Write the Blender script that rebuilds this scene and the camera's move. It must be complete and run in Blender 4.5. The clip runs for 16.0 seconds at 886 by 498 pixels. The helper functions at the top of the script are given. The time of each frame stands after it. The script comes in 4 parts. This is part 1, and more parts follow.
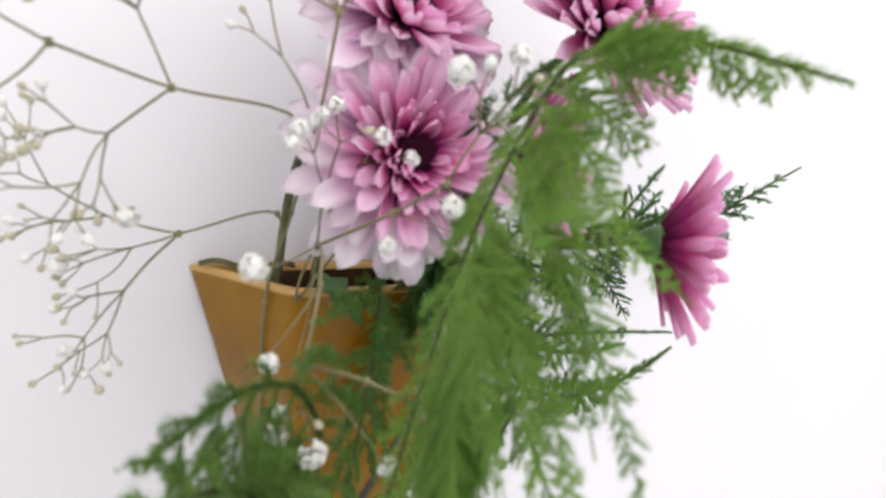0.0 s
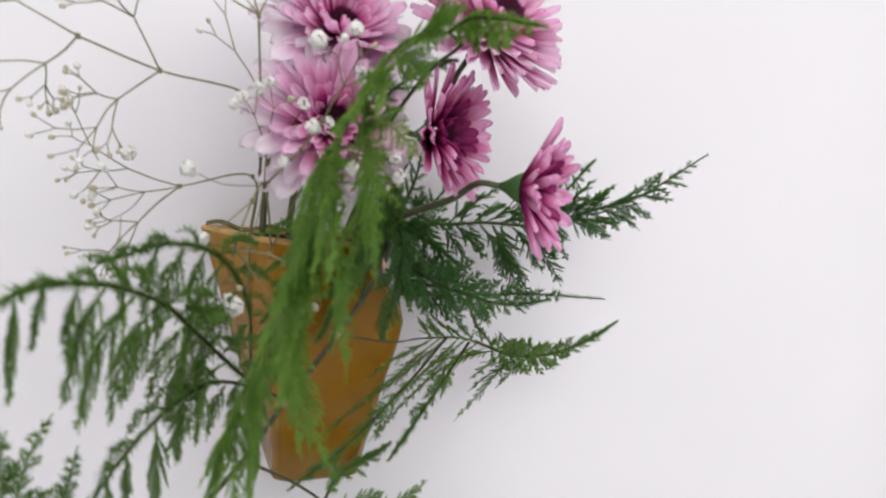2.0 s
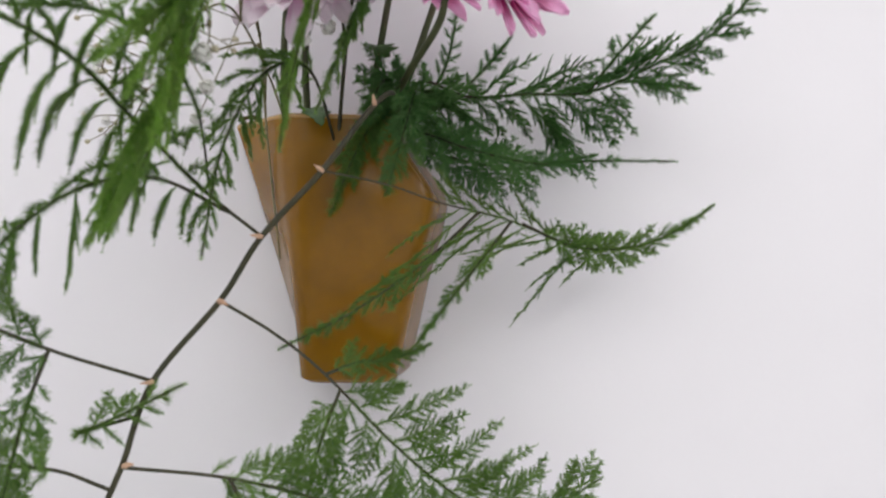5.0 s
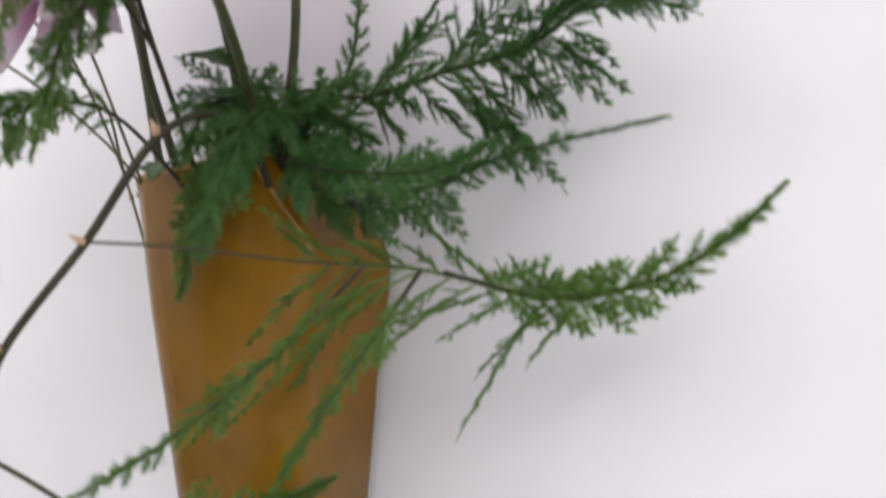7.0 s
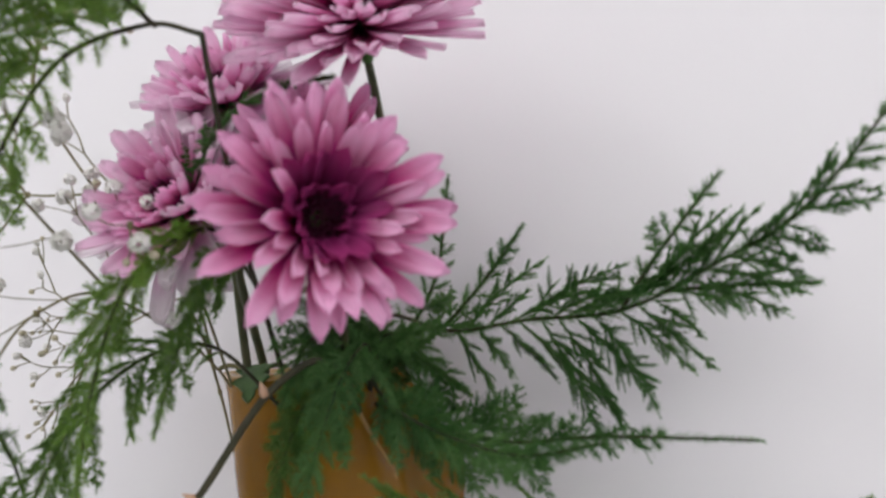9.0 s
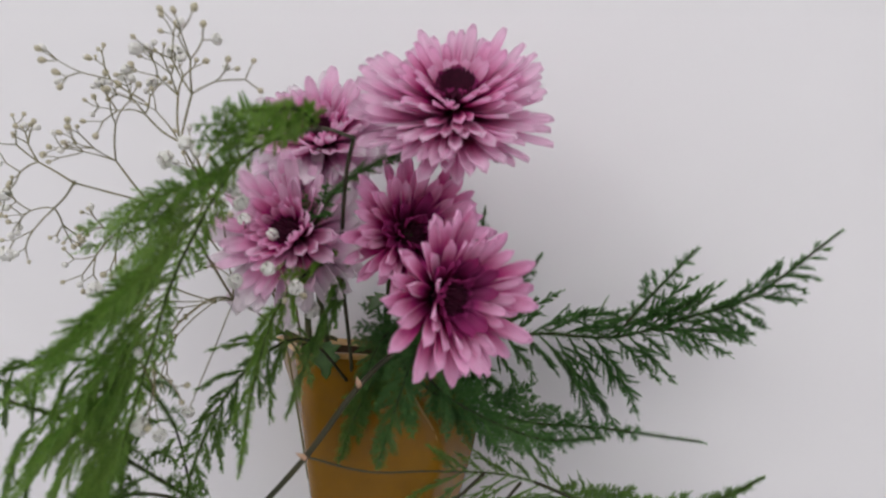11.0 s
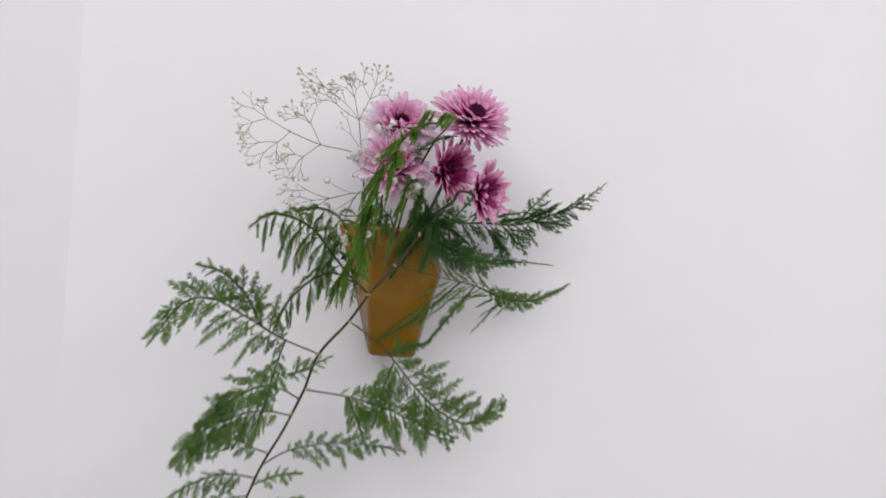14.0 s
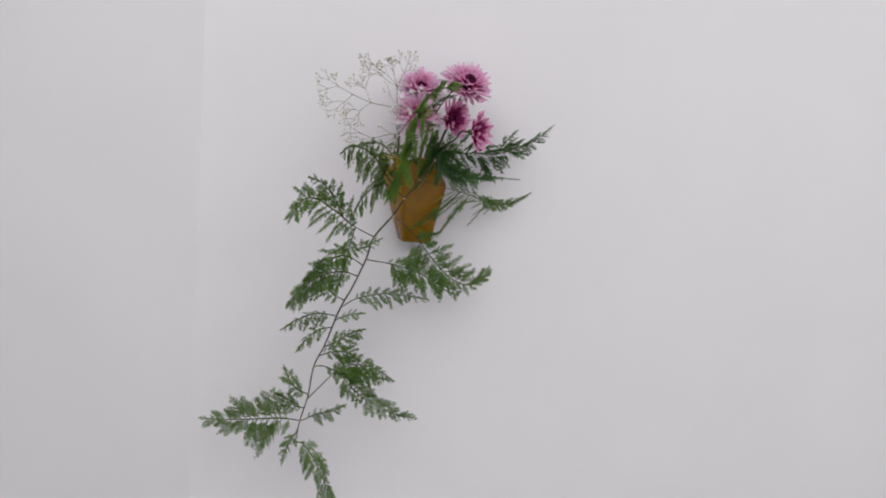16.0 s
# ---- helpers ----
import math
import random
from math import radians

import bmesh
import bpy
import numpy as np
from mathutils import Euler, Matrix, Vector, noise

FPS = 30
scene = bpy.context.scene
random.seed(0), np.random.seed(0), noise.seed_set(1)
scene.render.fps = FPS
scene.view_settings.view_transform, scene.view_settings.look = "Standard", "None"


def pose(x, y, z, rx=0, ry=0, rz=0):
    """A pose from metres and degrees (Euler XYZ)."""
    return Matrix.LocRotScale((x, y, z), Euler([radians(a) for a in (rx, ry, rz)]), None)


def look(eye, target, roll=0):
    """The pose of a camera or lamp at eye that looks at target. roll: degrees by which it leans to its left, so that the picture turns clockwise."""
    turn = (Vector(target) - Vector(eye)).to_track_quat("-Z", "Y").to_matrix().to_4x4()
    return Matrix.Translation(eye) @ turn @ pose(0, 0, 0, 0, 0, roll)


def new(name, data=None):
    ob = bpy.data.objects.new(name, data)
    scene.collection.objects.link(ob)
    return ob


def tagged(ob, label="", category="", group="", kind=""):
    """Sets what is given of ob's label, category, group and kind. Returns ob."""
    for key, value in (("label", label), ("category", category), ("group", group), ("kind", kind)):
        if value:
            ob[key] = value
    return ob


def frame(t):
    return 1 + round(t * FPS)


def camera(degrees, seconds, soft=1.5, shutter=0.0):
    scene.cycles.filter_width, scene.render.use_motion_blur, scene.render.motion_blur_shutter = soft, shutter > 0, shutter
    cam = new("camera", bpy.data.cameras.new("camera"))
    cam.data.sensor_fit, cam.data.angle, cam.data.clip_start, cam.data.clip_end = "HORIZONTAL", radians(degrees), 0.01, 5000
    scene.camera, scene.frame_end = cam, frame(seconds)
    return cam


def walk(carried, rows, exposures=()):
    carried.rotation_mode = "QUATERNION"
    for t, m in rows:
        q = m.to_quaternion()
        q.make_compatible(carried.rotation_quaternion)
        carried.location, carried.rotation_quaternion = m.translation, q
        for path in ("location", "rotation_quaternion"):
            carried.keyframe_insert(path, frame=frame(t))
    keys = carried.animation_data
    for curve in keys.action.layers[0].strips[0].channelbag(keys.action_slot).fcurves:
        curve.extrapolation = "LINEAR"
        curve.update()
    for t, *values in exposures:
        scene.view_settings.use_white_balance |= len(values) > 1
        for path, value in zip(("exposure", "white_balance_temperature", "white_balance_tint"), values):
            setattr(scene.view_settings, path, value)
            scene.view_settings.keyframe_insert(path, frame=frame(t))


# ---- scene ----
cam = camera(64.4, 16.0, soft=1.7, shutter=0.5)
# a small fixed lens: sharp from half a metre on, a little soft a hand's width away
cam.data.dof.use_dof, cam.data.dof.focus_distance, cam.data.dof.aperture_fstop = True, 0.7, 19.0
PATH = [
    (0, (-0.111, -0.271, 1.63), (0.94, 1.353, 1.123), 8.5),
    (0.5, (-0.118, -0.293, 1.624), (0.912, 1.348, 1.129), 7.7),
    (0.7, (-0.116, -0.308, 1.624), (0.899, 1.34, 1.122), 7.9),
    (1, (-0.118, -0.328, 1.616), (0.862, 1.345, 1.125), 6.9),
    (1.5, (-0.108, -0.363, 1.614), (0.825, 1.344, 1.148), 6.4),
    (2, (-0.078, -0.384, 1.603), (0.704, 1.428, 1.275), 6.5),
    (2.5, (-0.042, -0.397, 1.59), (0.588, 1.466, 1.223), 7.4),
    (3, (-0.034, -0.415, 1.574), (0.481, 1.497, 1.295), 6.5),
    (3.5, (-0.029, -0.454, 1.542), (0.404, 1.491, 1.376), 6.7),
    (4, (-0.004, -0.437, 1.488), (0.36, 1.525, 1.352), 3.0),
    (4.2, (0.005, -0.428, 1.49), (0.335, 1.542, 1.396), 2.7),
    (6.3, (0.122, -0.28, 1.442), (-0.261, 1.676, 1.612), -5.2),
    (6.5, (0.141, -0.264, 1.446), (-0.323, 1.669, 1.658), -5.8),
    (7, (0.164, -0.242, 1.471), (-0.471, 1.64, 1.707), -6.3),
    (7.5, (0.17, -0.239, 1.496), (-0.564, 1.583, 1.872), -5.5),
    (8, (0.168, -0.247, 1.523), (-0.591, 1.565, 1.894), -5.0),
    (10.5, (0.129, -0.324, 1.595), (-0.33, 1.619, 1.478), -0.5),
    (11, (0.124, -0.355, 1.615), (-0.323, 1.59, 1.484), 0.6),
    (11.5, (0.128, -0.365, 1.62), (-0.291, 1.587, 1.499), 0.5),
    (12, (0.12, -0.382, 1.62), (-0.274, 1.577, 1.537), -0.3),
    (12.5, (0.092, -0.429, 1.598), (-0.101, 1.561, 1.541), 0.4),
    (13, (0.009, -0.52, 1.585), (0.141, 1.474, 1.51), 1.9),
    (13.2, (-0.02, -0.555, 1.572), (0.208, 1.43, 1.486), 2.0),
    (13.5, (-0.052, -0.615, 1.573), (0.277, 1.354, 1.443), 3.5),
    (13.8, (-0.048, -0.685, 1.579), (0.261, 1.286, 1.442), 4.9),
    (14, (-0.057, -0.745, 1.565), (0.256, 1.227, 1.453), 5.4),
    (14.5, (-0.046, -0.869, 1.559), (0.201, 1.109, 1.391), 5.3),
    (15, (-0.102, -0.951, 1.556), (0.225, 1.017, 1.405), 4.4),
    (15.5, (-0.16, -1.03, 1.537), (0.195, 0.924, 1.297), 3.7),
    (16, (-0.183, -1.107, 1.532), (0.251, 0.832, 1.297), 4.3),
]

EXPOSURES = [(0.0, 0.37), (1.0, 0.29), (1.5, 0.21), (2.0, 0.10), (3.5, 0.0), (4.2, 0.0), (6.5, 0.14), (7.0, 0.20), (7.5, 0.38), (8.0, 0.22), (10.5, -0.3), (12.5, -0.44), (13.5, -0.16), (14.5, -0.17), (16.0, -0.41)]
walk(cam, [(t, look(eye, target, roll)) for t, eye, target, roll in PATH], EXPOSURES)


# ---- world and lights ----
world = bpy.data.worlds.new("world")
scene.world = world
world.use_nodes = True
world.node_tree.nodes["Background"].inputs[0].default_value = (0.75, 0.8, 0.9, 1)
world.node_tree.nodes["Background"].inputs[1].default_value = 0.05


def unseen_lamp(x, y, size, watts, tint):
    data = bpy.data.lights.new("unseen_ceiling_light", "AREA")
    data.shape, data.size, data.energy, data.color = "SQUARE", size, watts, tint
    lamp = new("unseen_ceiling_light", data)
    lamp.matrix_world = pose(x, y, 2.655 if size > 1 else 2.62)
    return lamp


# unseen sources: a room-wide fill panel added for softness, two small lamps inferred from shadows
LAMPS = [(0.45, -2.15, 3.9, 66, (0.985, 0.965, 0.985)), (1.5, -1.4, 0.35, 7, (0.985, 0.965, 0.985)), (-0.75, -1.25, 0.30, 4, (0.985, 0.965, 0.985))]
for lamp_row in LAMPS:
    unseen_lamp(*lamp_row)


# ---- materials ----
def material(name, colour, rough=0.6, **more):
    m = bpy.data.materials.new(name)
    m.use_nodes = True
    b = m.node_tree.nodes["Principled BSDF"]
    b.inputs["Base Color"].default_value = (*colour, 1)
    b.inputs["Roughness"].default_value = rough
    for key, value in more.items():
        b.inputs[key.replace("_", " ")].default_value = value
    return m


def node(m, kind, **values):
    n = m.node_tree.nodes.new(kind)
    for key, value in values.items():
        n.inputs[key.replace("_", " ")].default_value = value
    return n


def wire(m, a, out, b, into):
    m.node_tree.links.new(a.outputs[out], b.inputs[into])


def ramp(m, stops):
    r = m.node_tree.nodes.new("ShaderNodeValToRGB")
    e = r.color_ramp.elements
    while len(e) < len(stops):
        e.new(0.5)
    for item, (at, colour) in zip(e, stops):
        item.position, item.color = at, (*colour, 1)
    return r


def mottled(name, stops, scale, rough, bump=0.0, fine=0.0, distance=0.001, **more):
    """A surface whose colour wanders over the stops at two scales, with a fine relief."""
    m = material(name, stops[0][1], rough, **more)
    b = m.node_tree.nodes["Principled BSDF"]
    place = node(m, "ShaderNodeTexCoord")
    coarse = node(m, "ShaderNodeTexNoise", Scale=scale, Detail=5.0, Roughness=0.6)
    wire(m, place, "Object", coarse, "Vector")
    shade = ramp(m, stops)
    wire(m, coarse, "Fac", shade, "Fac")
    wire(m, shade, "Color", b, "Base Color")
    if bump:
        grain = node(m, "ShaderNodeTexNoise", Scale=fine, Detail=3.0)
        wire(m, place, "Object", grain, "Vector")
        relief = node(m, "ShaderNodeBump", Strength=bump, Distance=distance)
        wire(m, grain, "Fac", relief, "Height")
        wire(m, relief, "Normal", b, "Normal")
    return m


PAINT = mottled("wall_paint", [(0.3, (0.79, 0.785, 0.80)), (0.7, (0.82, 0.815, 0.83))], 2.5, 0.75, 0.12, 160.0, 0.0006)
CEILING = mottled("ceiling_paint", [(0.3, (0.80, 0.80, 0.79)), (0.7, (0.84, 0.84, 0.83))], 2.0, 0.9, 0.1, 90.0)
# the floor is out of view; its pale tone is chosen to fill undersides
FLOOR = mottled("bounce_floor", [(0.3, (0.46, 0.45, 0.44)), (0.7, (0.54, 0.53, 0.52))], 3.0, 0.4, 0.05, 60.0)
AMBER = mottled("amber_glaze", [(0.25, (0.145, 0.066, 0.002)), (0.5, (0.235, 0.110, 0.003)), (0.8, (0.34, 0.170, 0.006))], 14.0, 0.26, 0.05, 30.0, 0.003)
AMBER.node_tree.nodes["Principled BSDF"].inputs["Coat Weight"].default_value = 0.16
AMBER.node_tree.nodes["Principled BSDF"].inputs["Specular IOR Level"].default_value = 0.25
AMBER.node_tree.nodes["Principled BSDF"].inputs["Coat Roughness"].default_value = 0.06
# paler amber of the rim, also the painted highlight on the shoulder edge
LIP_AND_GLINT = mottled("pale_lip_and_glint", [(0.25, (0.34, 0.19, 0.035)), (0.5, (0.46, 0.27, 0.07)), (0.8, (0.56, 0.35, 0.11))], 45.0, 0.3, 0.08, 120.0, 0.001, Coat_Weight=0.4)
# vase lining, a darker brown than the outer glaze
LINING = mottled("dark_inside", [(0.3, (0.05, 0.025, 0.01)), (0.7, (0.09, 0.045, 0.015))], 40.0, 0.4)
STEM_DARK = mottled("mum_stem", [(0.3, (0.045, 0.06, 0.02)), (0.6, (0.08, 0.09, 0.035)), (0.8, (0.10, 0.065, 0.04))], 90.0, 0.55, 0.3, 900.0, 0.0003)
FERN_STEM = mottled("fern_stem", [(0.3, (0.024, 0.028, 0.011)), (0.7, (0.055, 0.050, 0.022))], 70.0, 0.7, 0.2, 900.0, 0.0003)
TWIG = mottled("gypsophila_stem", [(0.3, (0.13, 0.13, 0.055)), (0.7, (0.24, 0.21, 0.10))], 80.0, 0.6)
BRACT = mottled("pale_bract", [(0.3, (0.50, 0.30, 0.19)), (0.7, (0.62, 0.42, 0.28))], 300.0, 0.6)
LEAF = mottled("mum_leaf", [(0.3, (0.035, 0.10, 0.02)), (0.7, (0.07, 0.17, 0.03))], 60.0, 0.5, 0.4, 500.0, 0.0006)
DRIED = mottled("dried_leaf", [(0.3, (0.05, 0.06, 0.015)), (0.7, (0.12, 0.10, 0.03))], 90.0, 0.7)
DISC = mottled("mum_centre", [(0.3, (0.045, 0.002, 0.018)), (0.7, (0.11, 0.006, 0.045))], 700.0, 0.7, 0.6, 1400.0, 0.0008)


def leafy(name, dark, light, through_light):
    """Needles and petals: each island has its own tone, and some light passes through."""
    m = material(name, dark, 0.55)
    b = m.node_tree.nodes["Principled BSDF"]
    place = node(m, "ShaderNodeNewGeometry")
    wander = node(m, "ShaderNodeTexNoise", Scale=28.0, Detail=3.0)
    where = node(m, "ShaderNodeTexCoord")
    wire(m, where, "Object", wander, "Vector")
    both = m.node_tree.nodes.new("ShaderNodeMath")
    both.operation = "MULTIPLY_ADD"
    both.inputs[1].default_value, both.inputs[2].default_value = 0.45, -0.22
    wire(m, place, "Random Per Island", both, 0)
    total = m.node_tree.nodes.new("ShaderNodeMath")
    wire(m, both, 0, total, 0)
    wire(m, wander, "Fac", total, 1)
    shade = ramp(m, [(0.25, dark), (0.75, light)])
    wire(m, total, 0, shade, "Fac")
    wire(m, shade, "Color", b, "Base Color")
    glow = node(m, "ShaderNodeBsdfTranslucent")
    wire(m, shade, "Color", glow, "Color")
    mix = node(m, "ShaderNodeMixShader", Fac=through_light)
    out = m.node_tree.nodes["Material Output"]
    wire(m, b, 0, mix, 1)
    wire(m, glow, 0, mix, 2)
    wire(m, mix, 0, out, "Surface")
    return m


FERN = leafy("fern_green", (0.088, 0.215, 0.034), (0.25, 0.42, 0.095), 0.5)
FERN_LIGHT = leafy("fern_light_green", (0.18, 0.36, 0.055), (0.38, 0.58, 0.13), 0.55)
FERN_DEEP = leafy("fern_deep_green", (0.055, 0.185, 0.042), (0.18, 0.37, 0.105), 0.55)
FLORET = leafy("white_floret", (0.80, 0.80, 0.74), (0.90, 0.90, 0.87), 0.2)
BUD = leafy("closed_bud", (0.30, 0.28, 0.16), (0.68, 0.63, 0.48), 0.1)


def petal_material(name, base, middle, tip, stops=(0.14, 0.46, 0.82)):
    """Deep colour at the foot of the petal, paler to its tip, with fine veins along it."""
    m = material(name, middle, 0.5)
    b = m.node_tree.nodes["Principled BSDF"]
    place = node(m, "ShaderNodeTexCoord")
    split = node(m, "ShaderNodeSeparateXYZ")
    wire(m, place, "Generated", split, 0)
    veins = node(m, "ShaderNodeTexNoise", Scale=9.0, Detail=2.0)
    stretch = node(m, "ShaderNodeMapping")
    stretch.inputs["Scale"].default_value = (0.25, 3.0, 1.0)
    wire(m, place, "Generated", stretch, 0)
    wire(m, stretch, 0, veins, "Vector")
    who = node(m, "ShaderNodeObjectInfo")
    sway = m.node_tree.nodes.new("ShaderNodeMath")
    sway.operation = "MULTIPLY_ADD"
    sway.inputs[1].default_value = 0.2
    wire(m, who, "Random", sway, 0)
    wire(m, split, "X", sway, 2)
    line = m.node_tree.nodes.new("ShaderNodeMath")
    line.operation = "MULTIPLY_ADD"
    line.inputs[1].default_value = 0.25
    wire(m, veins, "Fac", line, 0)
    wire(m, sway, 0, line, 2)
    less = m.node_tree.nodes.new("ShaderNodeMath")
    less.operation = "SUBTRACT"
    less.inputs[1].default_value = 0.2
    wire(m, line, 0, less, 0)
    shade = ramp(m, list(zip(stops, (base, middle, tip))))
    wire(m, less, 0, shade, "Fac")
    wire(m, shade, "Color", b, "Base Color")
    glow = node(m, "ShaderNodeBsdfTranslucent")
    wire(m, shade, "Color", glow, "Color")
    mix = node(m, "ShaderNodeMixShader", Fac=0.55)
    wire(m, b, 0, mix, 1)
    wire(m, glow, 0, mix, 2)
    wire(m, mix, 0, m.node_tree.nodes["Material Output"], "Surface")
    return m


PETAL_ROSE = petal_material("petal_rose", (0.16, 0.003, 0.055), (0.66, 0.065, 0.34), (0.96, 0.62, 0.83), (0.20, 0.54, 0.90))
PETAL_PALE = petal_material("petal_pale", (0.22, 0.010, 0.09), (0.82, 0.28, 0.57), (0.95, 0.73, 0.87))
PETAL_DEEP = petal_material("petal_deep", (0.05, 0.001, 0.016), (0.24, 0.008, 0.105), (0.48, 0.05, 0.25))
PETAL_WHITE = petal_material("petal_white", (0.55, 0.12, 0.36), (0.88, 0.60, 0.79), (0.95, 0.89, 0.93))


# ---- building helpers ----
def mesh_from(name, verts, faces, mat, smooth=False):
    me = bpy.data.meshes.new(name)
    me.from_pydata([tuple(v) for v in verts], [], faces)
    me.materials.append(mat)
    if smooth:
        me.polygons.foreach_set("use_smooth", [True] * len(me.polygons))
    me.update()
    return me


def part(name, me, parent=None, label="", kind=""):
    """Links a mesh as one object under a thing or a part."""
    ob = new(name, me)
    ob.parent = parent
    return tagged(ob, label=label, kind=kind)


def thing(name, place, label, category, group=""):
    ob = new(name)
    ob.empty_display_size = 0.02
    ob.location = place
    return tagged(ob, label, category, group)


def spline(points, per=8):
    """A smooth line through the points (Catmull-Rom)."""
    p = [Vector(q) for q in points]
    p = [2 * p[0] - p[1], *p, 2 * p[-1] - p[-2]]
    line = []
    for a, b, c, d in zip(p, p[1:], p[2:], p[3:]):
        for k in range(per):
            t = k / per
            line.append(0.5 * (2 * b + (c - a) * t + (2 * a - 5 * b + 4 * c - d) * t * t + (3 * b - a - 3 * c + d) * t ** 3))
    return [*line, p[-2]]


class Soup:
    """Collects vertices and faces for one mesh."""

    def __init__(self):
        self.v, self.f = [], []

    def tube(self, line, r0, r1, sides=6, cap=True):
        start, last = len(self.v), len(line) - 1
        side = None
        for k, q in enumerate(line):
            along = (line[min(k + 1, last)] - line[max(k - 1, 0)]).normalized()
            side = (along.orthogonal() if side is None else side - along * side.dot(along)).normalized()
            other = along.cross(side)
            r = r0 + (r1 - r0) * k / max(last, 1)
            for n in range(sides):
                a = 2 * math.pi * n / sides
                self.v.append(q + r * (math.cos(a) * side + math.sin(a) * other))
        for k in range(last):
            for n in range(sides):
                a, b = start + k * sides + n, start + k * sides + (n + 1) % sides
                self.f.append((a, b, b + sides, a + sides))
        if cap:
            self.f.append(tuple(range(start + sides - 1, start - 1, -1)))
            self.f.append(tuple(range(start + last * sides, start + (last + 1) * sides)))

    def needle(self, foot, tip, width):
        """A hair-fine leaf: a three-sided point on a small foot."""
        along = tip - foot
        side = along.orthogonal().normalized() * width
        other = along.cross(side).normalized() * width
        n = len(self.v)
        low = foot + along * 0.3
        self.v += [foot, low + side, low - 0.5 * side + 0.87 * other, low - 0.5 * side - 0.87 * other, tip]
        self.f += [(n + 4, n + 1, n + 2), (n + 4, n + 2, n + 3), (n + 4, n + 3, n + 1), (n, n + 2, n + 1), (n, n + 3, n + 2), (n, n + 1, n + 3)]

    def hair(self, foot, tip, side):
        """A hair-fine needle leaf."""
        n = len(self.v)
        other = (tip - foot).cross(side).normalized() * side.length
        self.v += [foot + side, foot - 0.5 * side + 0.87 * other, foot - 0.5 * side - 0.87 * other, tip]
        self.f += [(n + 3, n, n + 1), (n + 3, n + 1, n + 2), (n + 3, n + 2, n)]

    def mesh(self, name, mat, origin=(0, 0, 0), smooth=False):
        o = Vector(origin)
        return mesh_from(name, [v - o for v in self.v], self.f, mat, smooth)


def box_mesh(name, x0, x1, y0, y1, z0, z1, mat):
    v = [(x, y, z) for z in (z0, z1) for y in (y0, y1) for x in (x0, x1)]
    f = [(0, 2, 3, 1), (4, 5, 7, 6), (0, 1, 5, 4), (2, 6, 7, 3), (0, 4, 6, 2), (1, 3, 7, 5)]
    return mesh_from(name, v, f, mat)


# ---- the room ----
WALL_Y, EDGE_X, WEST_X, EAST_X, SOUTH_Y, TOP = 0.004, -0.315, -1.5, 2.8, -4.4, 2.7
TURNED_Y = WALL_Y + (EDGE_X - WEST_X) * math.tan(radians(22))  # beyond the blunt corner the wall runs back a little
BACK_Y = TURNED_Y + 0.12
for room_name, room_box, room_mat, room_label in (
    ("wall_north", (EDGE_X, EAST_X, WALL_Y, BACK_Y, 0, TOP), PAINT, "plain matt off-white painted wall behind the vase"),
    ("wall_west", (WEST_X - 0.12, WEST_X, SOUTH_Y - 0.12, BACK_Y, 0, TOP), PAINT, "plain matt off-white painted side wall"),
    ("wall_east", (EAST_X, EAST_X + 0.12, SOUTH_Y - 0.12, BACK_Y, 0, TOP), PAINT, "plain off-white painted wall"),
    ("wall_south", (WEST_X, EAST_X, SOUTH_Y - 0.12, SOUTH_Y, 0, TOP), PAINT, "plain off-white painted wall"),
    ("floor", (WEST_X - 0.12, EAST_X + 0.12, SOUTH_Y - 0.12, BACK_Y, -0.1, 0), FLOOR, "unseen pale floor added to bounce light upward"),
    ("ceiling", (WEST_X - 0.12, EAST_X + 0.12, SOUTH_Y - 0.12, BACK_Y, TOP, TOP + 0.1), CEILING, "plain white ceiling"),
):
    tagged(new(room_name, box_mesh(room_name, *room_box, room_mat)), room_label, room_name.split("_")[0], kind="structure")
turned = [Vector((x, y, z)) for z in (0, TOP) for x, y in ((WEST_X, TURNED_Y), (EDGE_X, WALL_Y), (EDGE_X, BACK_Y), (WEST_X, BACK_Y))]
turned_faces = [(3, 2, 1, 0), (4, 5, 6, 7), (0, 1, 5, 4), (1, 2, 6, 5), (2, 3, 7, 6), (3, 0, 4, 7)]
tagged(new("wall_turned", mesh_from("wall_turned", turned, turned_faces, PAINT)), "plain matt off-white painted wall beyond a blunt corner", "wall", kind="structure")


# ---- the wall vase ----
def rounded(corners, radii, steps=4):
    """A closed outline with rounded corners; corners run round once."""
    out, n = [], len(corners)
    for k in range(n):
        p, a, b = Vector(corners[k]), Vector(corners[k - 1]), Vector(corners[(k + 1) % n])
        u, w = a - p, b - p
        p0, p1 = p + u.normalized() * min(radii[k], 0.48 * u.length), p + w.normalized() * min(radii[k], 0.48 * w.length)
        for s in range(steps + 1):
            t = s / steps
            out.append((1 - t) ** 2 * p0 + 2 * t * (1 - t) * p + t * t * p1)
    return out


VASE_LEVELS = [  # height; back left, front left, front right, back right; depth
    (1.4105, -0.008, -0.008, 0.032, 0.0400, 0.0370),
    (1.4130, -0.011, -0.011, 0.035, 0.0435, 0.0405),
    (1.4600, -0.026, -0.0140, 0.044, 0.0530, 0.0410),
    (1.4880, -0.035, -0.0165, 0.051, 0.0605, 0.0410),
    (1.4990, -0.0385, -0.0172, 0.0525, 0.0625, 0.0408),
    (1.5070, -0.041, -0.018, 0.050, 0.0605, 0.0403),
    (1.5200, -0.0455, -0.019, 0.041, 0.0510, 0.0390),
    (1.5320, -0.0495, -0.020, 0.034, 0.0430, 0.0382),
    (1.5390, -0.052, -0.021, 0.031, 0.0390, 0.0378),
]


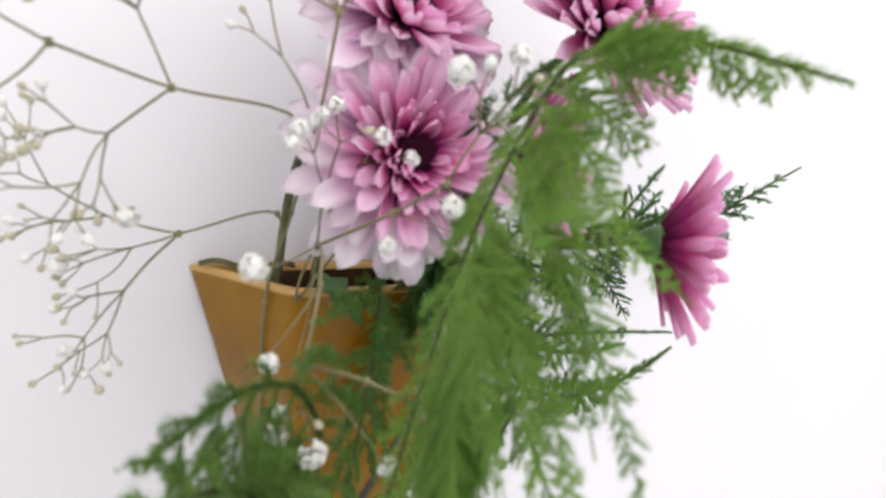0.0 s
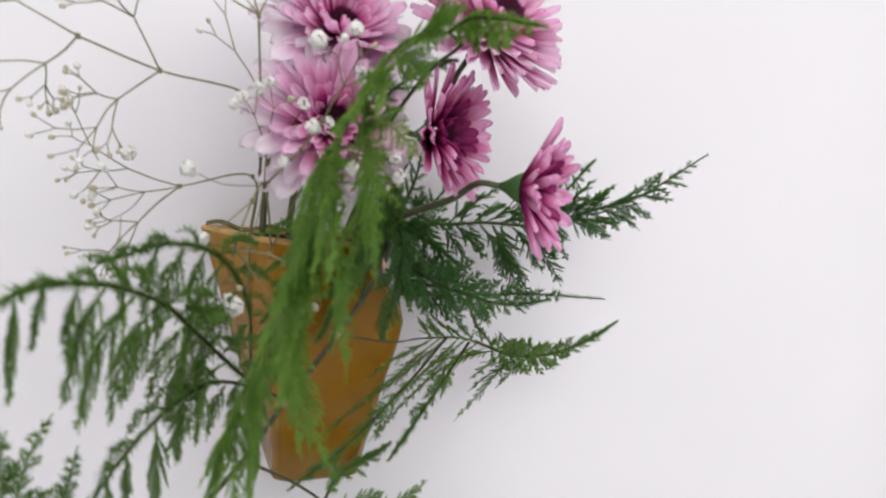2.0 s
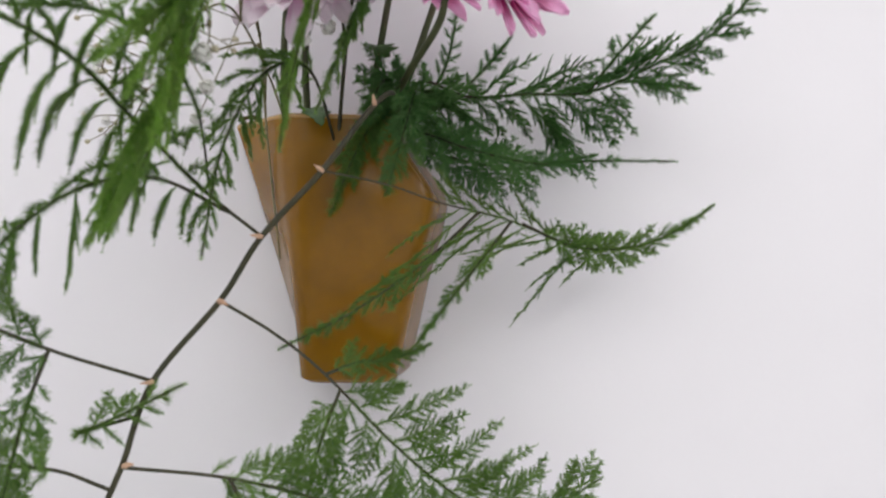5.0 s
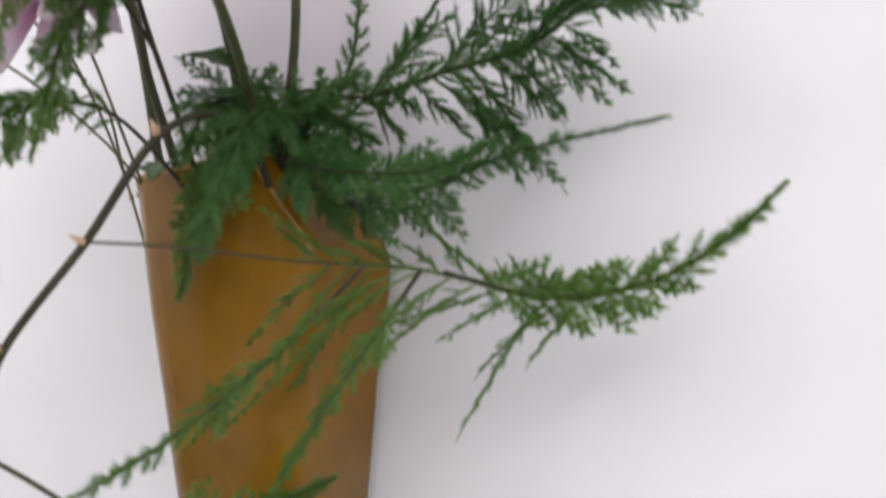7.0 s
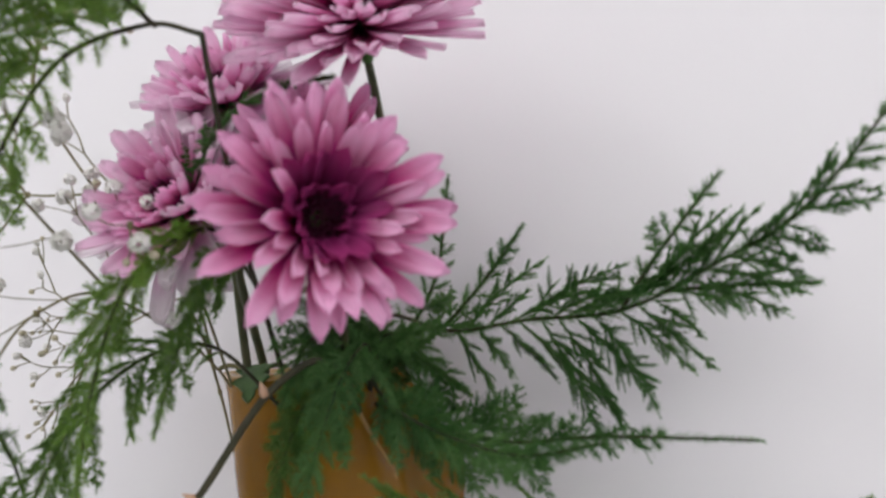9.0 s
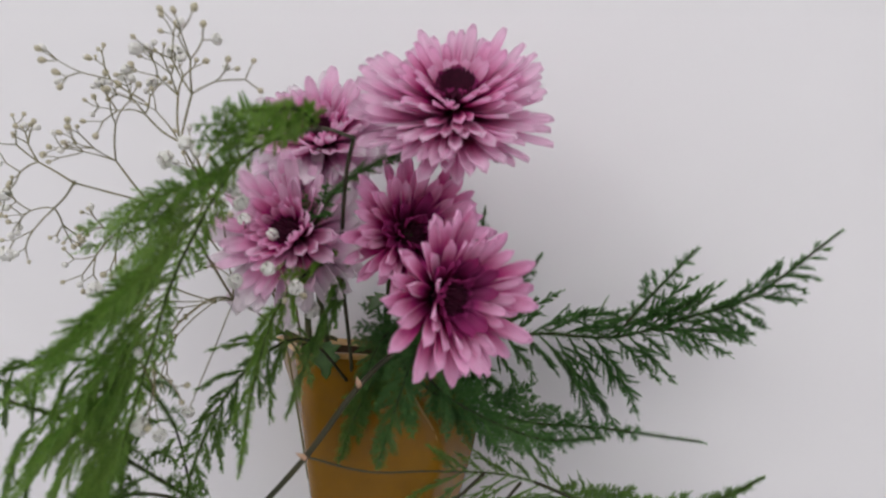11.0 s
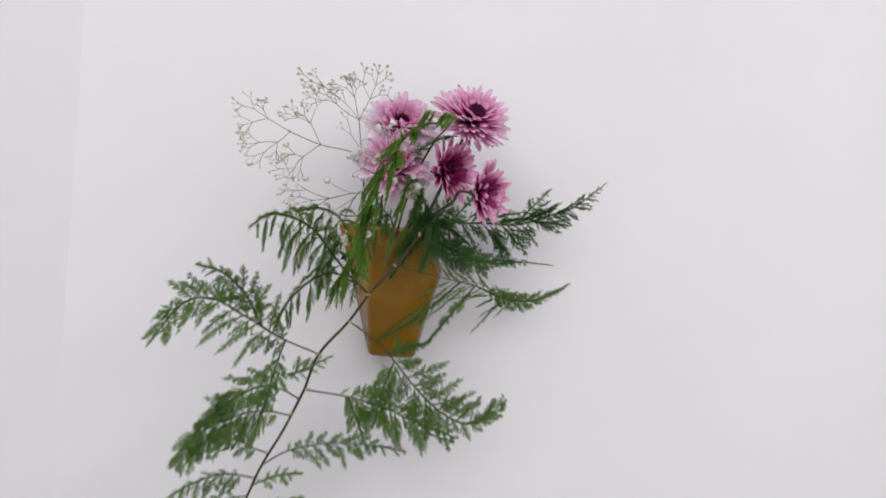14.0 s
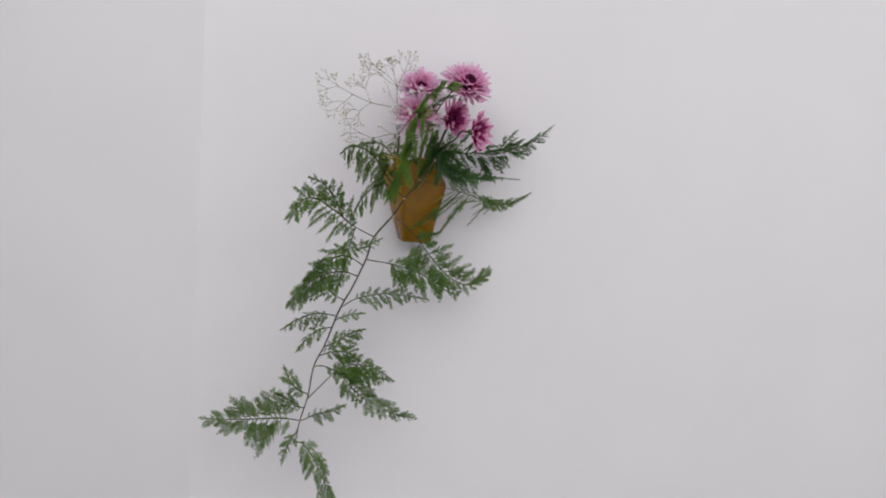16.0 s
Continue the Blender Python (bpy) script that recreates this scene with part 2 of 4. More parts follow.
def vase_ring(level, shrink=0.0, lift=0.0):
    z, bl, fl, fr, br, depth = level
    corners = [(bl + 1.4 * shrink, -shrink), (0.52 * bl + 0.48 * fl + 1.2 * shrink, -0.46 * depth + 0.3 * shrink), (fl + 0.6 * shrink, -depth + shrink), (fr - shrink, -depth + shrink), (br - shrink, -shrink)]
    return [Vector((p.x, p.y, z + lift)) for p in rounded(corners, (0.003, 0.0085, 0.0085, 0.0065, 0.003), 5)]


def build_vase():
    vase = thing("wall_vase", (0.005, -0.02, 1.41), "glossy amber ceramic wall vase hanging flat against the wall", "vase")
    rings = [vase_ring(v) for v in VASE_LEVELS]
    n = len(rings[0])
    o = vase.location
    verts = [v - o for r in rings for v in r]
    faces = [(k * n + i, k * n + (i + 1) % n, (k + 1) * n + (i + 1) % n, (k + 1) * n + i) for k in range(len(rings) - 1) for i in range(n)]
    faces.append(tuple(range(n - 1, -1, -1)))
    part("body", mesh_from("vase_body", verts, faces, AMBER, True), vase)
    lip = [vase_ring(VASE_LEVELS[-1], *row) for row in ((0.0, 0.0), (-0.0004, 0.0008), (0.0006, 0.0022), (0.0022, 0.0026), (0.0042, 0.0020), (0.0052, -0.0003))]
    faces = [(k * n + i, k * n + (i + 1) % n, (k + 1) * n + (i + 1) % n, (k + 1) * n + i) for k in range(len(lip) - 1) for i in range(n)]
    part("lip", mesh_from("vase_lip", [v - o for r in lip for v in r], faces, LIP_AND_GLINT, True), vase, "pale amber rim")
    # the rounded front edge: a pale bead stands in for its highlight
    edge = Soup()
    edge.tube(spline([(fr - 0.0022, -depth + 0.0018, z) for z, bl, fl, fr, br, depth in VASE_LEVELS[4:]], 5), 0.0003, 0.0016, 8)
    part("edge", edge.mesh("vase_edge_glint", LIP_AND_GLINT, o, True), vase, "pale bead painted as the highlight along the shoulder edge")
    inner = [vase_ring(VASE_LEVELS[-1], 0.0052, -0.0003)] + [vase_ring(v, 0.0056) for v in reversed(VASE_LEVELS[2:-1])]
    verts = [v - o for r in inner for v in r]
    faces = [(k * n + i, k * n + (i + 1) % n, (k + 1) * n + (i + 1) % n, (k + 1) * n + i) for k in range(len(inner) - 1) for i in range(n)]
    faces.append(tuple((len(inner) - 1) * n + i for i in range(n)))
    part("lining", mesh_from("vase_lining", verts, faces, LINING, True), vase, "dark brown inside of the vase")
    return vase


build_vase()


# ---- ferns ----
def branchlet(soup, foot, way, length, rng, needle=0.0062, droop=0.0, step=0.0016, bend=0.0, flat=None, tuft=10, wide=0.00022, sharp=0.65):
    """A thin twig with tufts of fine needles that lean forward and shorten to a pointed tip."""
    count = max(3, int(length / step))
    q, d, line = foot.copy(), way.normalized(), [foot.copy()]
    down = Vector((0, 0, -1))
    turn = flat.cross(d) if flat else Vector((0, 0, 0))
    for k in range(count):
        s = (k + 1) / count
        d = (d + down * droop / count + turn * bend / count + Vector((rng.gauss(0, 0.025), rng.gauss(0, 0.025), rng.gauss(0, 0.025)))).normalized()
        q = q + d * (length / count)
        line.append(q.copy())
        reach = needle * (0.45 + 0.55 * min(1.0, s * 4)) * max(1 - s, 0.04) ** sharp + 0.0004
        side = d.orthogonal().normalized()
        other = d.cross(side)
        for turn_k in range(tuft):
            a = rng.uniform(0, 2 * math.pi)
            lean = rng.uniform(0.3, 1.0)
            aim = d * math.cos(lean) + (side * math.cos(a) + other * math.sin(a)) * math.sin(lean)
            if flat:
                aim -= flat * aim.dot(flat) * 0.55
            soup.hair(q, q + aim * reach * rng.uniform(0.5, 1.25), other * wide)
    soup.tube(line[::3] + [line[-1]], 0.00028, 0.0001, 3, False)
    return line


def frond(parent, points, normal, plus, minus, seed, mat=FERN, start=0.15, spacing=0.0062, angle=52, angle_end=None, droop=0.4, thick=0.0008,
          tail=0.25, full=1.0, needle=0.0068, power=0.75, name="branch", bend=0.0, dense=True, fan=None, low=None, hold=1.0, loose=0.3, wide=0.00027, young=0.45, twig_most=0.0095):
    """A side branch along the points, with feathery branchlets of up to plus metres on one side and minus on the other."""
    rng = random.Random(seed)
    wide *= 0.55
    line = spline(points, 10)
    o = parent.location
    wood = Soup()
    wood.tube(line, thick, thick * 0.45, 5)
    branch = part(name, wood.mesh(name, FERN_STEM, o, True), parent)
    leaves = Soup()
    flat = Vector(normal).normalized()
    far = [0.0]
    for a, b in zip(line, line[1:]):
        far.append(far[-1] + (b - a).length)
    total, at, hand = far[-1], start * far[-1], 1
    while at < total * 0.985:
        k = next(i for i, f in enumerate(far) if f >= at)
        a, b = line[k - 1], line[k]
        q = a + (b - a) * ((at - far[k - 1]) / max(far[k] - far[k - 1], 1e-6))
        along = (b - a).normalized()
        s = (at / total - start) / (1 - start)
        side = flat.cross(along).normalized() * hand
        reach = plus if hand > 0 else minus
        grow = min(1.0, young + s * 3.5) * max(1 - s, 0.0) ** power
        length = reach * grow * rng.uniform(0.6, 1.35)
        first = low if low and hand < 0 else angle
        lean = radians((first + ((angle * 0.65 if angle_end is None else angle_end) - first) * s ** hold) * (rng.uniform(0.72, 1.25) if first < 90 else rng.uniform(0.9, 1.07)))
        way = along * math.cos(lean) + side * math.sin(lean) + flat * rng.gauss(0, loose)
        if length > 0.003 and rng.random() < full:
            level = way.cross(Vector(fan)).normalized() if fan else flat
            spine = branchlet(leaves, q, way, length, rng, needle * 0.8, droop, 0.0015, bend * hand, level, 17, wide)
            if dense and length > 0.012:
                m, u = 0.14, 1
                while m < 0.92:
                    n = min(max(int(m * (len(spine) - 1)), 1), len(spine) - 2)
                    foot, ahead = spine[n], (spine[n + 1] - spine[n - 1]).normalized()
                    wing = Vector(fan) - ahead * Vector(fan).dot(ahead) if fan else flat.cross(ahead)
                    swing = radians(rng.uniform(26, 52)) * u
                    twig = ahead * math.cos(swing) + wing.normalized() * math.sin(swing) + level * rng.gauss(0, loose)
                    reach_m = min(twig_most, length * 0.5) * rng.uniform(0.6, 1.1) * (1.08 - m) * min(1, 0.5 + 2 * m)
                    branchlet(leaves, foot, twig, reach_m, rng, needle * 0.62, droop * 0.4, 0.0013, 0, level, 13, wide)
                    m, u = m + 0.0016 / length * rng.uniform(0.7, 1.4), -u
        hand = -hand
        at += spacing * rng.uniform(0.35, 0.86)
    k = next(i for i, f in enumerate(far) if f >= total * start)
    for n in range(k, len(line) - 1):
        a, b = line[n], line[n + 1]
        left = (total - far[n]) / total
        branchlet(leaves, a, b - a, (b - a).length * 1.1, rng, needle * (0.25 + 0.75 * min(1, left / tail)) * (0.8 if left < tail else 0.5), 0.0, 0.0016, 0, None, 16, wide, 0.05)
    part("foliage", leaves.mesh("foliage", mat, o), branch, "fine feathery green needles", "stuff")
    return branch


def stem(parent, points, r0, r1, mat, name="stem", label=""):
    soup = Soup()
    soup.tube(spline(points, 8), r0, r1, 8)
    return part(name, soup.mesh(name, mat, parent.location, True), parent, label)


def bract(parent, place, way, size=0.0042):
    """A small pointed pale scale at a joint of the stem."""
    soup = Soup()
    foot, along = Vector(place), Vector(way).normalized()
    line = [foot - along * size * 0.2, foot + along * size * 0.25, foot + along * size * 0.6, foot + along * size]
    side = along.orthogonal().normalized()
    start = len(soup.v)
    for q, r in zip(line, (0.0011, 0.0014, 0.0008, 0.0002)):
        for n in range(6):
            a = math.pi * n / 3
            soup.v.append(q + r * (math.cos(a) * side + 0.7 * math.sin(a) * along.cross(side)))
    for k in range(3):
        for n in range(6):
            a, b = start + k * 6 + n, start + k * 6 + (n + 1) % 6
            soup.f.append((a, b, b + 6, a + 6))
    soup.f += [tuple(range(start + 5, start - 1, -1)), tuple(range(start + 18, start + 24))]
    return part("bract", soup.mesh("bract", BRACT, parent.location, True), parent, "pale pinkish bract at a joint")


FACE = (0.1, -1.0, 0.15)


def hanging_spray():
    """The long spray that leaves the mouth, bends over the front and hangs to the lower left."""
    spray = thing("fern_spray", (0.033, -0.03, 1.47), "long hanging asparagus fern spray arching out of the amber vase", "fern")
    stem(spray, [(0.033, -0.026, 1.47), (0.035, -0.036, 1.525), (0.034, -0.056, 1.546), (0.025, -0.077, 1.538), (0.004, -0.086, 1.508),
                 (-0.019, -0.094, 1.480), (-0.035, -0.094, 1.454), (-0.060, -0.097, 1.422), (-0.070, -0.100, 1.390)], 0.0013, 0.0012, FERN_STEM)
    stem(spray, [(-0.070, -0.100, 1.390), (-0.086, -0.100, 1.351), (-0.105, -0.100, 1.312), (-0.122, -0.100, 1.262), (-0.136, -0.095, 1.228),
                 (-0.142, -0.090, 1.182), (-0.152, -0.085, 1.140), (-0.157, -0.080, 1.105)], 0.0012, 0.0008, FERN_STEM)
    for place, way in (((0.025, -0.079, 1.538), (-0.2, -0.2, 1)), ((0.004, -0.087, 1.508), (-0.6, -0.3, 0.4)), ((-0.019, -0.096, 1.480), (-1, -0.4, 0.1)),
                       ((-0.035, -0.095, 1.454), (1, -0.3, -0.5)), ((-0.060, -0.098, 1.422), (-1, -0.3, -0.1)), ((-0.069, -0.101, 1.390), (1, -0.2, 0.2)),
                       ((-0.079, -0.101, 1.366), (-1, -0.2, 0.1)), ((-0.136, -0.096, 1.228), (1, -0.2, 0))):
        bract(spray, place, way)
    # upper left, over the rim
    frond(spray, [(-0.019, -0.094, 1.480), (-0.039, -0.110, 1.498), (-0.060, -0.130, 1.523), (-0.072, -0.142, 1.537), (-0.090, -0.158, 1.547), (-0.108, -0.172, 1.548), (-0.120, -0.182, 1.538)],
          FACE, 0.050, 0.026, 11, fan=(0.5, -0.9, -0.1), full=0.92, start=0.16, droop=2.5, spacing=0.0080, twig_most=0.024, loose=0.10, angle=70, power=0.4)
    frond(spray, [(-0.036, -0.107, 1.495), (-0.040, -0.114, 1.528), (-0.052, -0.124, 1.549), (-0.070, -0.136, 1.556), (-0.090, -0.150, 1.552)],
          FACE, 0.044, 0.020, 55, fan=(0.5, -0.9, -0.1), full=0.9, thick=0.0005, start=0.25, droop=2.4, spacing=0.0092, twig_most=0.020, loose=0.10, angle=80, angle_end=60, power=0.35)
    frond(spray, [(-0.030, -0.102, 1.489), (-0.052, -0.120, 1.500), (-0.072, -0.138, 1.494), (-0.090, -0.152, 1.474), (-0.098, -0.158, 1.452)],
          FACE, 0.040, 0.028, 56, fan=(0.5, -0.9, -0.1), full=0.92, start=0.2, droop=2.1, spacing=0.0096, twig_most=0.018, loose=0.10, angle=58, power=0.6)
    # left, pointing away and down at its tip
    frond(spray, [(-0.060, -0.097, 1.422), (-0.093, -0.120, 1.439), (-0.121, -0.145, 1.460), (-0.147, -0.162, 1.476), (-0.166, -0.186, 1.474), (-0.183, -0.213, 1.446)],
          FACE, 0.044, 0.040, 12, full=0.85, start=0.20, droop=0.7, spacing=0.0066, angle=60, power=0.55)
    frond(spray, [(-0.110, -0.136, 1.452), (-0.124, -0.148, 1.480), (-0.142, -0.160, 1.498), (-0.160, -0.172, 1.504)], FACE, 0.026, 0.026, 57, start=0.1, droop=0.5, spacing=0.0066)
    frond(spray, [(-0.090, -0.118, 1.437), (-0.096, -0.122, 1.415), (-0.102, -0.124, 1.385), (-0.108, -0.122, 1.362)], FACE, 0.022, 0.024, 13, droop=0.5)
    frond(spray, [(-0.064, -0.099, 1.409), (-0.084, -0.106, 1.404), (-0.074, -0.104, 1.408), (-0.048, -0.098, 1.421)], FACE, 0.016, 0.018, 14, start=0.3, droop=0.3)
    # right, under the vase
    frond(spray, [(-0.035, -0.094, 1.454), (-0.014, -0.088, 1.440), (0.006, -0.080, 1.422), (0.037, -0.066, 1.387), (0.068, -0.056, 1.360), (0.098, -0.053, 1.350), (0.133, -0.054, 1.369)],
          FACE, 0.054, 0.036, 15, twig_most=0.015, start=0.30, droop=-0.15, spacing=0.0072, angle=62, angle_end=28, power=0.45)
    frond(spray, [(-0.070, -0.100, 1.389), (-0.030, -0.095, 1.383), (0.010, -0.090, 1.371), (0.045, -0.080, 1.354), (0.082, -0.070, 1.340)],
          FACE, 0.030, 0.044, 16, twig_most=0.016, start=0.2, droop=0.25, spacing=0.0066, power=0.5)
    frond(spray, [(-0.102, -0.100, 1.318), (-0.080, -0.098, 1.331), (-0.045, -0.094, 1.338), (-0.005, -0.090, 1.336), (0.030, -0.085, 1.330)],
          FACE, 0.018, 0.032, 17, start=0.18, droop=0.4, spacing=0.007, power=0.55)
    frond(spray, [(0.012, -0.078, 1.415), (0.005, -0.082, 1.396), (0.000, -0.086, 1.374), (-0.004, -0.088, 1.352)], FACE, 0.026, 0.026, 67, start=0.05, droop=0.5, spacing=0.0056, angle=48, power=0.6)
    frond(spray, [(-0.030, -0.095, 1.383), (-0.021, -0.094, 1.364), (-0.013, -0.092, 1.344)], FACE, 0.022, 0.022, 68, start=0.05, droop=0.6, spacing=0.0056, power=0.6)
    # left, dense
    frond(spray, [(-0.080, -0.100, 1.364), (-0.105, -0.118, 1.373), (-0.135, -0.132, 1.368), (-0.158, -0.128, 1.350), (-0.178, -0.116, 1.318)],
          FACE, 0.044, 0.032, 18, twig_most=0.015, start=0.12, droop=0.8, spacing=0.0052, power=0.5)
    frond(spray, [(-0.098, -0.100, 1.328), (-0.118, -0.115, 1.342), (-0.136, -0.136, 1.368), (-0.140, -0.148, 1.394)], FACE, 0.026, 0.026, 19, start=0.15, droop=0.6)
    frond(spray, [(-0.108, -0.100, 1.305), (-0.135, -0.101, 1.308), (-0.162, -0.100, 1.298), (-0.186, -0.100, 1.282)], FACE, 0.034, 0.014, 20, start=0.15, droop=0.7, spacing=0.007)
    frond(spray, [(-0.074, -0.100, 1.380), (-0.092, -0.112, 1.392), (-0.112, -0.128, 1.396), (-0.138, -0.140, 1.380), (-0.160, -0.132, 1.352)], (0.2, -1, 0.4), 0.026, 0.034, 41, start=0.2, droop=0.7, spacing=0.006)
    frond(spray, [(-0.114, -0.100, 1.288), (-0.132, -0.102, 1.284), (-0.150, -0.100, 1.268), (-0.162, -0.098, 1.250)], FACE, 0.022, 0.018, 42, start=0.1, droop=0.5, spacing=0.007)
    frond(spray, [(-0.110, -0.100, 1.298), (-0.090, -0.096, 1.306), (-0.066, -0.092, 1.308)], FACE, 0.014, 0.016, 43, start=0.1, droop=0.3, spacing=0.007)
    # lower right
    frond(spray, [(-0.130, -0.097, 1.244), (-0.108, -0.094, 1.250), (-0.086, -0.088, 1.246), (-0.066, -0.082, 1.232)], (0.0, -1, 0.3), 0.028, 0.030, 44, start=0.1, droop=0.4, spacing=0.006)
    frond(spray, [(-0.100, -0.098, 1.218), (-0.080, -0.085, 1.214), (-0.050, -0.072, 1.205), (-0.010, -0.062, 1.196)], (0.0, -1, 0.3), 0.024, 0.028, 45, start=0.05, droop=0.4, spacing=0.006)
    frond(spray, [(-0.146, -0.087, 1.162), (-0.160, -0.088, 1.166), (-0.176, -0.089, 1.180), (-0.190, -0.090, 1.186)], FACE, 0.018, 0.020, 46, start=0.1, droop=0.2, spacing=0.006)
    frond(spray, [(-0.124, -0.099, 1.258), (-0.105, -0.097, 1.266), (-0.085, -0.093, 1.278), (-0.063, -0.087, 1.283)], FACE, 0.022, 0.034, 21, start=0.1, droop=0.3)
    frond(spray, [(-0.136, -0.095, 1.228), (-0.120, -0.099, 1.229), (-0.098, -0.100, 1.217), (-0.074, -0.090, 1.190), (-0.050, -0.082, 1.170), (-0.010, -0.085, 1.151), (0.024, -0.090, 1.146)],
          FACE, 0.048, 0.034, 22, twig_most=0.018, start=0.14, droop=0.1, spacing=0.0066, power=0.7)
    frond(spray, [(-0.142, -0.090, 1.178), (-0.125, -0.090, 1.196), (-0.098, -0.088, 1.222), (-0.060, -0.078, 1.226), (-0.015, -0.064, 1.200)], FACE, 0.026, 0.040, 23, twig_most=0.016, start=0.3, droop=0.4, spacing=0.006)
    frond(spray, [(-0.150, -0.086, 1.142), (-0.128, -0.086, 1.152), (-0.106, -0.086, 1.156), (-0.085, -0.088, 1.168)], FACE, 0.020, 0.024, 24, start=0.15, droop=0.3, spacing=0.007)
    # lower left
    frond(spray, [(-0.153, -0.085, 1.142), (-0.178, -0.088, 1.147), (-0.205, -0.090, 1.147), (-0.245, -0.091, 1.146), (-0.293, -0.095, 1.150)],
          FACE, 0.066, 0.066, 25, twig_most=0.026, start=0.10, droop=0.1, spacing=0.0062, angle=62, power=0.85)
    frond(spray, [(-0.142, -0.090, 1.184), (-0.158, -0.091, 1.192), (-0.170, -0.091, 1.206), (-0.179, -0.090, 1.228)], FACE, 0.024, 0.026, 26, start=0.1, droop=0.2, spacing=0.006)
    frond(spray, [(-0.155, -0.083, 1.125), (-0.163, -0.082, 1.112), (-0.170, -0.081, 1.096), (-0.175, -0.080, 1.072)], FACE, 0.016, 0.020, 27, start=0.05, droop=0.2)
    # the end of the spray
    frond(spray, [(-0.157, -0.080, 1.107), (-0.146, -0.080, 1.104), (-0.132, -0.080, 1.086), (-0.114, -0.080, 1.052), (-0.102, -0.080, 1.014), (-0.098, -0.080, 0.975)],
          FACE, 0.030, 0.032, 28, twig_most=0.016, start=0.05, droop=1.0, spacing=0.0065, angle=55, power=0.5)
    # right, from the second joint across the front of the vase
    frond(spray, [(0.004, -0.086, 1.508), (0.031, -0.083, 1.503), (0.056, -0.060, 1.497), (0.088, -0.043, 1.491), (0.125, -0.036, 1.478), (0.140, -0.035, 1.477)],
          FACE, 0.024, 0.072, 29, thick=0.0005, start=0.46, droop=0.25, wide=0.00018, spacing=0.0056, angle=150, angle_end=138, low=147, power=0.35, tail=0.05, young=0.8, needle=0.0062, fan=(0.15, -1, 0.1))
    frond(spray, [(0.096, -0.042, 1.489), (0.125, -0.036, 1.478), (0.155, -0.035, 1.479), (0.176, -0.037, 1.488), (0.192, -0.040, 1.500)], FACE, 0.026, 0.024, 58, start=0.1, spacing=0.0042, angle=36, angle_end=20, droop=0.0, power=0.9)
    # plumes of it that sweep back down over the vase
    frond(spray, [(0.074, -0.050, 1.494), (0.050, -0.060, 1.472), (0.018, -0.074, 1.449), (-0.012, -0.086, 1.434)], FACE, 0.016, 0.014, 63, start=0.25, spacing=0.0055, angle=30, droop=0.1)
    frond(spray, [(0.090, -0.046, 1.490), (0.074, -0.052, 1.470), (0.058, -0.058, 1.450), (0.044, -0.062, 1.432)], FACE, 0.014, 0.016, 64, start=0.1, spacing=0.006, angle=30, droop=0.1)
    frond(spray, [(0.006, -0.080, 1.422), (0.018, -0.060, 1.424), (0.034, -0.048, 1.424), (0.052, -0.040, 1.430)], FACE, 0.018, 0.016, 65, start=0.1, spacing=0.005, angle=36, droop=0.1)
    return spray


